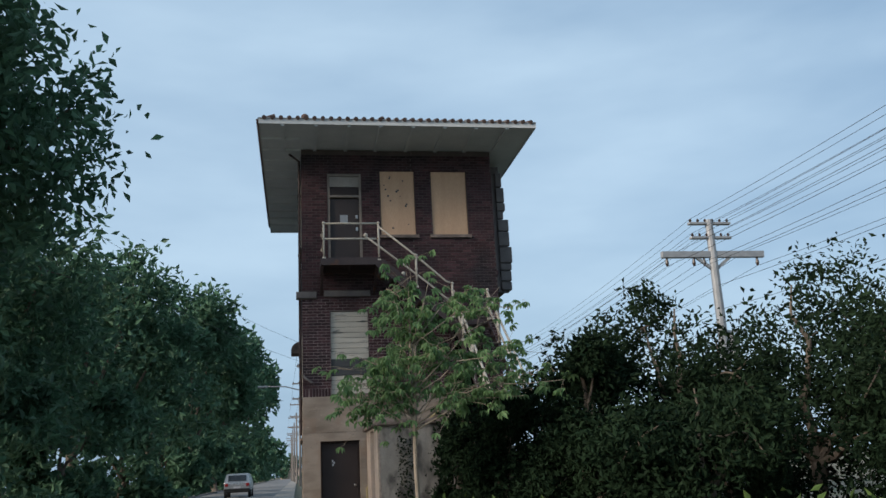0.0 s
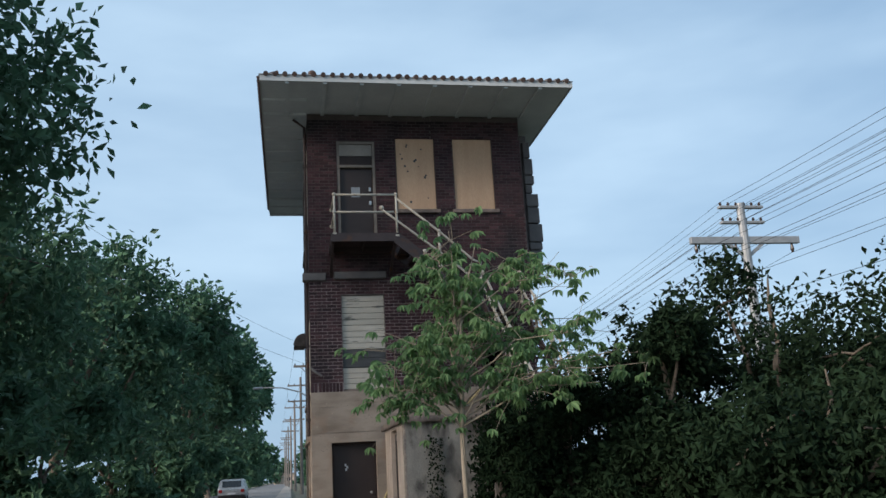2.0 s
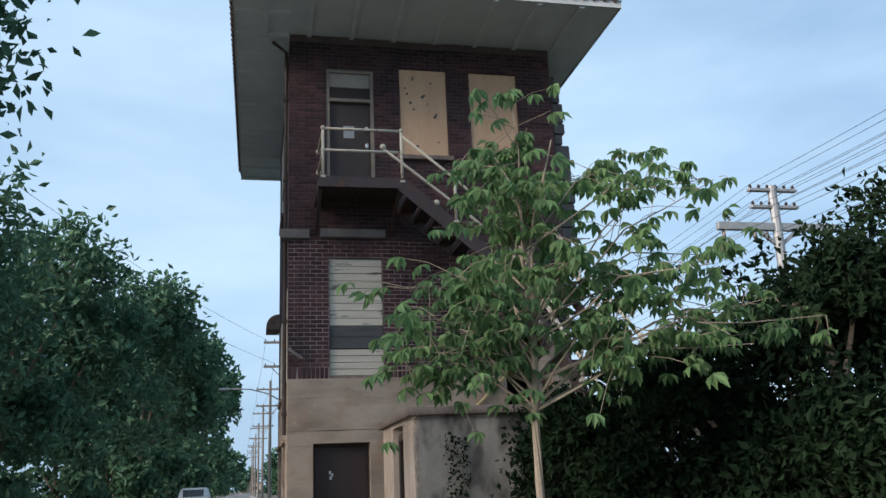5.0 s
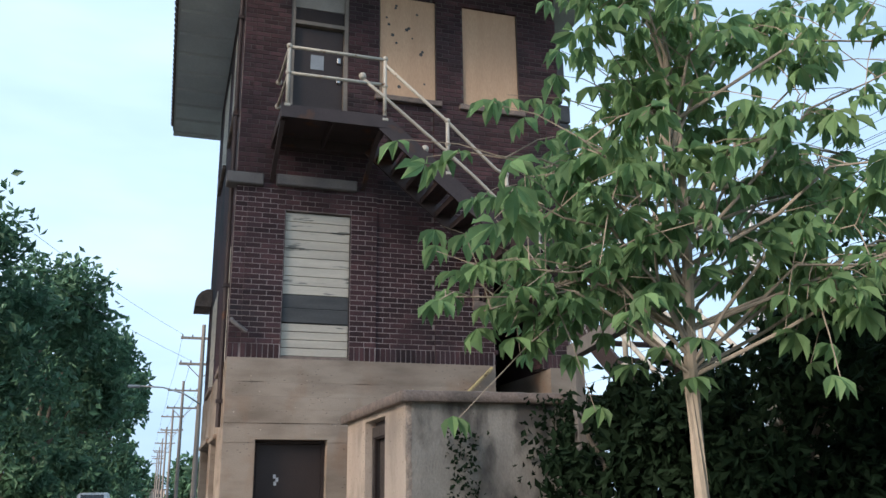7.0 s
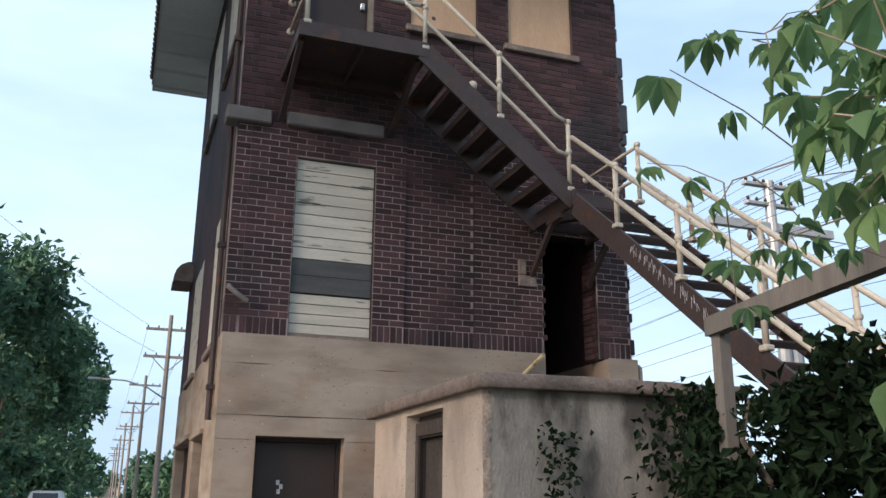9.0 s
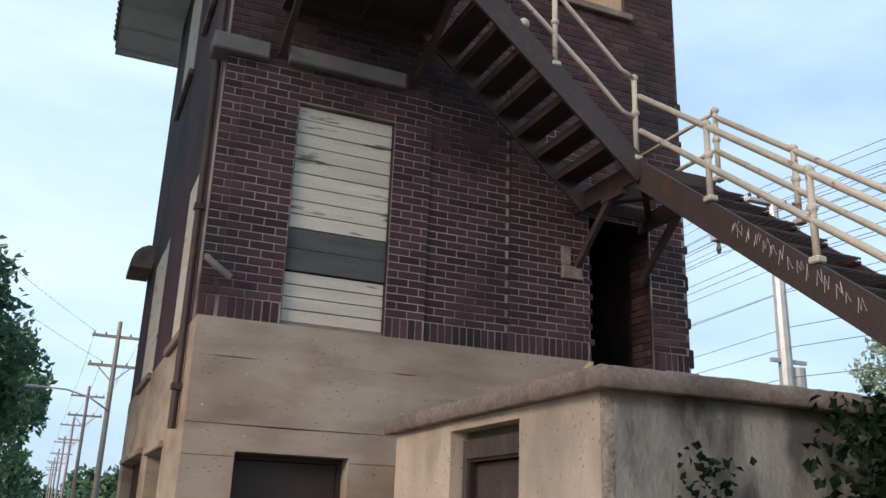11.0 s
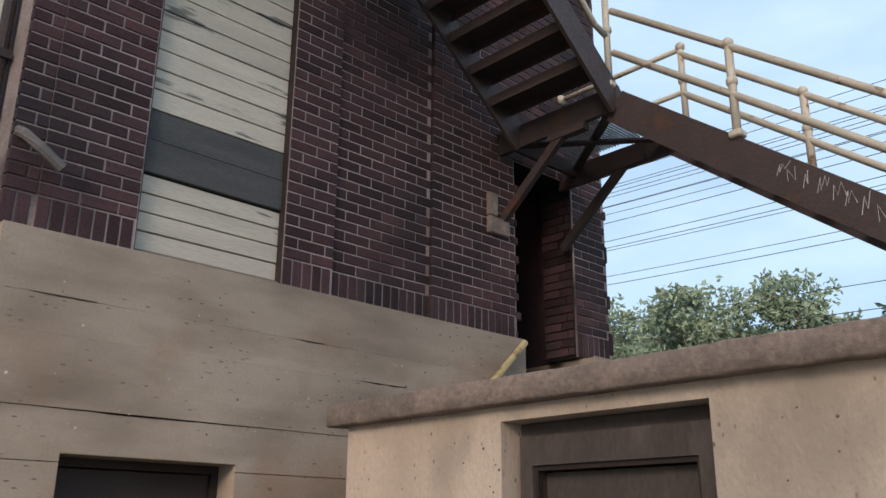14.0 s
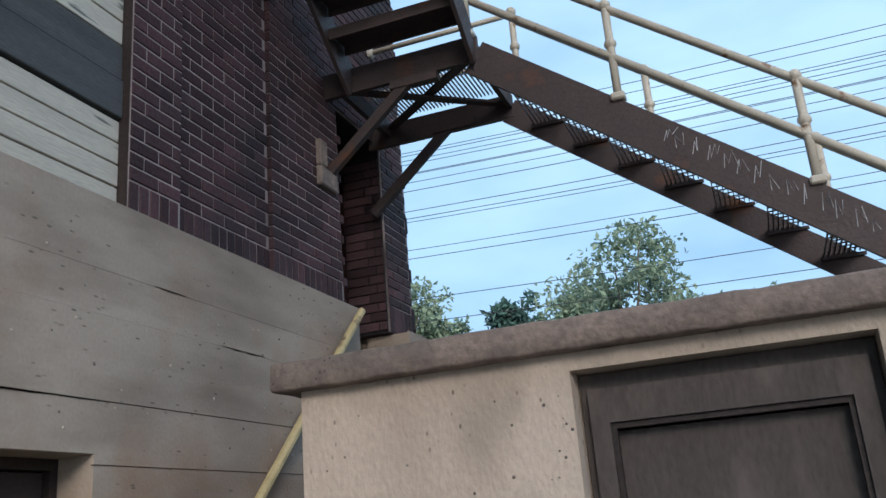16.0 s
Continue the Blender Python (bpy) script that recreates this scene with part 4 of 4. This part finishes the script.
for base, tip in tips:
    for s in range(2):
        hub = base + (tip - base) * (1.0 if s == 0 else rng.uniform(0.4, 0.8)) + rng.normal(size=3) * 0.02
        face = np.array((rng.normal() * 0.35, rng.normal() * 0.35, 1.0))
        face /= np.linalg.norm(face)
        e1 = np.cross(face, (0.3, 0.9, 0.1))
        e1 /= np.linalg.norm(e1)
        e2 = np.cross(face, e1)
        size = rng.uniform(0.11, 0.17)
        turn = rng.uniform(0, 6.28)
        n_fingers = 5 + int(rng.integers(0, 2))
        for f_i in range(n_fingers):
            a = turn + (f_i - (n_fingers - 1) / 2) * 0.82
            d = e1 * math.cos(a) + e2 * math.sin(a) + np.array((0, 0, -rng.uniform(0.35, 0.95)))
            d /= np.linalg.norm(d)
            u = np.cross(d, face)
            u /= np.linalg.norm(u)
            w = np.cross(u, d)
            ln = size * (1.0 - 0.1 * abs(f_i - (n_fingers - 1) / 2)) * rng.uniform(0.88, 1.1)
            hw = ln * 0.2
            i0 = len(verts)
            for t, q, dz in ((0.02, 0, 0), (0.35, 0.75, 0.012), (0.65, 1.0, 0.01), (1.0, 0, -0.035), (0.65, -1.0, 0.01), (0.35, -0.75, 0.012), (0.5, 0, -0.006)):
                verts.append(hub + d * ln * t + u * hw * q + w * dz)
            faces += [(i0, i0 + 1, i0 + 6), (i0 + 1, i0 + 2, i0 + 6), (i0 + 2, i0 + 3, i0 + 6), (i0 + 3, i0 + 4, i0 + 6), (i0 + 4, i0 + 5, i0 + 6), (i0 + 5, i0, i0 + 6)]
me = bpy.data.meshes.new("crown")
me.from_pydata([tuple(v) for v in verts], [], faces)
me.materials.append(M_LEAF_Y)
crown = new("crown", me)
crown.parent = ytree

# ivy on the shed's corner and weeds
rng = np.random.default_rng(77)
ivy_pts = np.column_stack([rng.normal(3.25, 0.28, 2600), -3.74 + rng.uniform(-0.12, 0.03, 2600), rng.uniform(0.1, 2.35, 2600)])
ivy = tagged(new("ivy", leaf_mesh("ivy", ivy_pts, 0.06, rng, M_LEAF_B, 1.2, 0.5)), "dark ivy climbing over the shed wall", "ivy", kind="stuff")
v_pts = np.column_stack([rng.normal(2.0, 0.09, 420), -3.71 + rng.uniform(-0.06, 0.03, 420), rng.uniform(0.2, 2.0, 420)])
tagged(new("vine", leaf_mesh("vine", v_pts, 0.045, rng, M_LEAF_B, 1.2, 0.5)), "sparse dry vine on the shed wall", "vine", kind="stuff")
w_pts = np.concatenate([np.column_stack([rng.normal(cx, 0.55, 900), rng.normal(cy, 0.5, 900), np.abs(rng.normal(0.25, 0.22, 900))])
                        for cx, cy in ((2.2, -5.2), (3.0, -6.2), (5.4, -12.2), (7.2, -13.0), (9.0, -13.4), (2.3, -9.2), (-9.0, -2), (-9.0, 6))])
tagged(new("weeds", leaf_mesh("weeds", w_pts, 0.09, rng, M_WEED, 2.0, -0.5)), "low green weeds on the verge", "weeds", kind="stuff")


# ---- poles and wires ----
def wire(pts_from, pts_to, sag, name="wire", r=0.009, label="thin dark overhead wire", grp="overhead wires"):
    a, b = Vector(pts_from), Vector(pts_to)
    pts = [a.lerp(b, i / 16) - Vector((0, 0, sag * 4 * (i / 16) * (1 - i / 16))) for i in range(17)]
    return tagged(obj(name, tube(bmesh.new(), pts, r, 4), M_WIRE), label, "wire", grp)


UX, UY = 16.5, 10.3
up = thing("utility_pole", "pale steel railway power pole with three crossarms", "utility pole", at=(UX, UY, 0))
part("shaft", tube(bmesh.new(), [(0, 0, 0), (0, 0, 10.65)], [0.24, 0.15], 10), M_GREYSTEEL, up)
ARMS = ((9.2, 2.2, 0.26), (9.9, 0.88, 0.10), (10.5, 0.9, 0.10))
for z, half, th in ARMS:
    part("crossarm", boxed(-half, half, -0.1, 0.1, z - th / 2, z + th / 2, bevel=0.01), M_GREYSTEEL, up)
b = bmesh.new()
for s in (-1, 1):
    beam(b, (0.1 * s, 0, 8.6), (0.8 * s, 0, 9.15), 0.1, 0.12)
part("knee_brace", b, M_GREYSTEEL, up)
for dx in (-2.0, -0.85, -0.4, 1.9):
    part("insulator", tube(bmesh.new(), [(dx, 0, 9.1), (dx, 0, 8.85), (dx, 0, 8.73)], [0.03, 0.075, 0.04], 8), M_INSUL, up)
for z, half, th in ARMS[1:]:
    for k in range(6):
        dx = -half + 0.1 + (2 * half - 0.2) * k / 5
        part("insulator", tube(bmesh.new(), [(dx, 0, z + 0.05), (dx, 0, z + 0.13), (dx, 0, z + 0.2)], [0.03, 0.06, 0.03], 6), M_INSUL, up)
part("transformer", tube(bmesh.new(), [(0.42, 0.1, 5.0), (0.42, 0.1, 5.9)], 0.26, 12), M_GREYSTEEL, up, "grey drum transformer")
part("step_arm", boxed(-0.5, 0.7, -0.05, 0.05, 6.0, 6.1), M_GREYSTEEL, up)
up2 = copy_thing(up, pose(UX + 1.0, UY + 55, 0))
up3 = copy_thing(up, pose(UX - 1.2, UY - 48, 0))
for dx, z in ((-2.0, 8.73), (-0.85, 8.73), (1.9, 8.73), (-0.4, 8.73), (-0.78, 10.1), (0.78, 10.1), (-0.8, 10.7), (0.8, 10.7), (0.0, 7.9), (0.25, 7.0),
              (-1.5, 9.34), (1.5, 9.34), (-0.3, 10.1), (0.3, 10.1), (-0.35, 10.7), (0.35, 10.7), (0.0, 6.4), (0.0, 5.6)):
    wire((UX + dx, UY, z), (UX + 1.0 + dx, UY + 55, z), 0.7)
    wire((UX + dx, UY, z), (UX - 1.2 + dx, UY - 48, z), 0.7)

SP = "street poles"
sp = thing("street_pole", "weathered wooden street pole with crossarms", "utility pole", SP, at=(1.1, 40, 0))
part("shaft", tube(bmesh.new(), [(0, 0, 0), (0, 0, 11.0)], [0.17, 0.11], 9), M_POLE, sp)
for z in (10.2, 8.7):
    part("crossarm", boxed(-1.25, 1.25, -0.06, 0.06, z - 0.07, z + 0.07), M_POLE, sp)
    for dx in (-1.15, -0.6, 0.6, 1.15):
        part("insulator", tube(bmesh.new(), [(dx, 0, z + 0.07), (dx, 0, z + 0.2)], [0.05, 0.035], 6), M_INSUL, sp)
b = bmesh.new()
for s in (-1, 1):
    beam(b, (0.05 * s, -0.08, 7.9), (0.8 * s, -0.08, 8.64), 0.04, 0.05)
part("brace", b, M_POLE, sp)
spots = [(1.1, 40)]
for k in range(1, 7):
    spots.append((1.1 - 0.45 * k, 40 + 27 * k))
    copy_thing(sp, pose(*spots[-1], 0))
for (xa, ya), (xb, yb) in zip(spots, spots[1:]):
    for dx, z in ((-1.15, 10.4), (1.15, 10.4), (-0.6, 8.9), (0.6, 8.9)):
        wire((xa + dx, ya, z), (xb + dx, yb, z), 0.5, grp="street wires")
for dx, z in ((-1.15, 10.4), (-0.6, 8.9)):
    wire((1.1 + dx, 40, z), (-9.2, 13, z + 1.4), 0.35, grp="street wires")
lamp = thing("street_lamp", "curved street lamp arm fixed to a wooden pole", "street lamp", at=(1.1, 39.8, 6.45))
smooth(part("arm", tube(bmesh.new(), [(0, 0.06, 0), (-0.9, 0, 0.55), (-2.0, 0, 0.85), (-3.3, 0, 0.9)], 0.045, 8), M_GREYSTEEL, lamp))
part("lamp_head", boxed(-3.9, -3.25, -0.14, 0.14, 0.8, 0.95, bevel=0.04), M_GREYSTEEL, lamp)
lamp["category"] = "street lamp"

# ---- far end of the street ----
hz = thing("far_house", "pale low building at the far end of the street", "house", at=(-2.5, 330, 0))
part("wall", boxed(-4, 4, 0, 10, 0, 3.6), M_SHED, hz)
part("roof", boxed(-4.5, 4.5, -0.5, 10.5, 3.6, 4.1), M_STONE, hz)
part("window", boxed(-3, -1.5, -0.05, 0, 1.2, 2.4), M_GLASS, hz)
part("window", boxed(1, 2.5, -0.05, 0, 1.2, 2.4), M_GLASS, hz)

# parked car seen from behind
car = thing("car", "silver sport utility car standing on the street", "car", at=(-4.3, 45, 0.012))
bm = bmesh.new()
prof = [(-2.2, 0.45), (-2.25, 0.95), (-2.05, 1.05), (-1.75, 1.62), (0.4, 1.66), (1.15, 1.1), (2.1, 0.95), (2.2, 0.45)]
left = [bm.verts.new((-0.9 + (0.14 if z > 1.2 else 0), y, z)) for y, z in prof]
right = [bm.verts.new((0.9 - (0.14 if z > 1.2 else 0), y, z)) for y, z in prof]
bm.faces.new(left)
bm.faces.new(right[::-1])
for i in range(len(prof)):
    j = (i + 1) % len(prof)
    bm.faces.new((left[j], left[i], right[i], right[j]))
bmesh.ops.recalc_face_normals(bm, faces=bm.faces)
bmesh.ops.bevel(bm, geom=bm.edges[:], offset=0.06, segments=2, affect='EDGES')
part("body", bm, M_CARPAINT, car)
part("rear_window", boxed(-0.62, 0.62, -0.01, 0.01, -0.22, 0.22, bevel=0.005), M_GLASS, car).matrix_basis = pose(0, -1.93, 1.33, -27, 0, 0)
part("bumper", boxed(-0.88, 0.88, -2.34, -2.2, 0.36, 0.62, bevel=0.04), M_RUBBER, car)
part("licence_plate", boxed(-0.26, 0.26, -2.36, -2.345, 0.66, 0.78), M_WHITE, car)
for s in (-1, 1):
    part("tail_lamp", boxed(0.72 * s - 0.11, 0.72 * s + 0.11, -2.28, -2.2, 0.78, 0.98, bevel=0.02), M_RED, car)
    for y in (-1.4, 1.4):
        wh = part("wheel", tube(bmesh.new(), [(0.72 * s, y, 0.34), (0.93 * s, y, 0.34)], 0.34, 16), M_RUBBER, car)
        part("rim", tube(bmesh.new(), [(0.925 * s, y, 0.34), (0.94 * s, y, 0.34)], 0.2, 12), M_GREYSTEEL, wh)

# scrawl on the stair's stringer: plain looping strokes
rs = random.Random(31)
for k in range(15):
    y = -2.15 - k * 0.078 + rs.uniform(-0.01, 0.01)
    zc = MZ + 0.02 + SL * (y + 1.02) - 0.13
    h = rs.uniform(0.09, 0.14)
    pts = [(MX0 - 0.0165, y, zc - h / 2)]
    for q in range(rs.choice((2, 3, 4, 5))):
        pts.append((MX0 - 0.0165, y - 0.017 * (q + 1) + rs.uniform(-0.012, 0.016), zc + (h / 2 if q % 2 == 0 else -h / 2) * rs.uniform(0.35, 1.0)))
    part("scrawl", tube(bmesh.new(), pts, 0.0021, 4), M_WHITE, stair, "white scrawled stroke")

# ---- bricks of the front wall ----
# jamb linings, doorway shade painted in near-black
part("jamb", boxed(DOORWAY[0] - 0.005, DOORWAY[0] + 0.006, YB + 0.03, 0.46, ZC + 0.01, DOORWAY[3]), M_SHADE_BLACK, tower)
part("jamb", boxed(DOORWAY[1] - 0.006, DOORWAY[1] + 0.005, YB + 0.03, 0.46, ZC + 0.01, DOORWAY[3]), M_SHADE_BLACK, tower)
BL, BH, GAP = 0.212, 0.0745, 0.011
brick_holes = [DOOR_UP, WIN_A, WIN_B, WIN_C, (DOORWAY[0] - 0.006, DOORWAY[1] + 0.006, ZC, DOORWAY[3] + 0.012)]
shared = {}


def brick_mesh(w, h, d=0.05):
    key = (round(w, 3), round(h, 3))
    if key not in shared:
        b = bmesh.new()
        box(b, 0, w, 0, d, 0, h)
        bmesh.ops.bevel(b, geom=[e for e in b.edges if all(v.co.y < 0.001 for v in e.verts)], offset=0.004, segments=1, affect='EDGES')
        me = bpy.data.meshes.new("brick")
        b.to_mesh(me)
        b.free()
        me.materials.append(M_BRICK)
        shared[key] = me
    return shared[key]


rest_v, rest_f = [], []
count = 0
rb = random.Random(8)


def lay(x, z, w, h, y):
    global count
    if w < 0.035:
        return
    if z < 4.75 and 0.05 < x < 3.0 and count < 300 and (x > 1.6 or x < 0.7):
        o = new("brick", brick_mesh(w, h))
        o.parent, o.location = front_b, (x, y, z)
        count += 1
        return
    i = len(rest_v)
    y1 = YB + 0.05
    e = 0.004
    rest_v.extend(((x, y1, z), (x + w, y1, z), (x + w, y1, z + h), (x, y1, z + h), (x, y + e, z), (x + w, y + e, z), (x + w, y + e, z + h), (x, y + e, z + h),
                   (x + e, y, z + e), (x + w - e, y, z + e), (x + w - e, y, z + h - e), (x + e, y, z + h - e)))
    for a, b in ((0, 4), (4, 8)):
        for k in range(4):
            q = (k + 1) % 4
            rest_f.append((i + a + k, i + a + q, i + b + q, i + b + k))
    rest_f.append((i + 8, i + 9, i + 10, i + 11))


def face_y(x):
    return YB + (0.026 if 2.04 <= x < 2.92 else 0.0 if x > 0.17 else 0.008)


def spans(z0, z1):
    xs = [(0.0, TW)]
    for h in brick_holes:
        if h[2] < z1 - 0.005 and h[3] > z0 + 0.005:
            out = []
            for a, b in xs:
                if h[0] > a:
                    out.append((a, min(b, h[0])))
                if h[1] < b:
                    out.append((max(a, h[1]), b))
            xs = [(a, b) for a, b in out if b - a > 0.02]
    final = []
    for a, b in xs:
        for cut in (0.17, 2.04, 2.92):
            if a < cut < b:
                final.append((a, cut))
                a = cut
        final.append((a, b))
    return final


# soldier course on the concrete, then running bond
for a, b in spans(ZC, ZC + 0.2):
    x = a
    while x < b - 0.03:
        lay(x + GAP / 2, ZC + 0.006, min(BH, b - x) - GAP, 0.2, face_y(x + 0.01) + rb.uniform(-0.002, 0.002))
        x += BH
row, z = 0, ZC + 0.217
while z + BH < ZT - 0.05:
    for a, b in spans(z, z + BH):
        x = a - (BL / 2 if row % 2 else 0)
        while x < b - 0.02:
            xa, xb = max(x, a), min(x + BL, b)
            ga = 0.001 if xa in (0.17, 2.04, 2.92) else GAP / 2
            gb = 0.001 if xb in (0.17, 2.04, 2.92) else GAP / 2
            lay(xa + ga, z, xb - xa - ga - gb, BH - GAP, face_y((xa + xb) / 2) + rb.uniform(-0.002, 0.002))
            x += BL
    z += BH
    row += 1
me = bpy.data.meshes.new("bricks_joined")
me.from_pydata(rest_v, [], rest_f)
me.materials.append(M_BRICK_FAR)
o = new("bricks", me)
o.parent = front_b
tagged(o, kind="stuff")
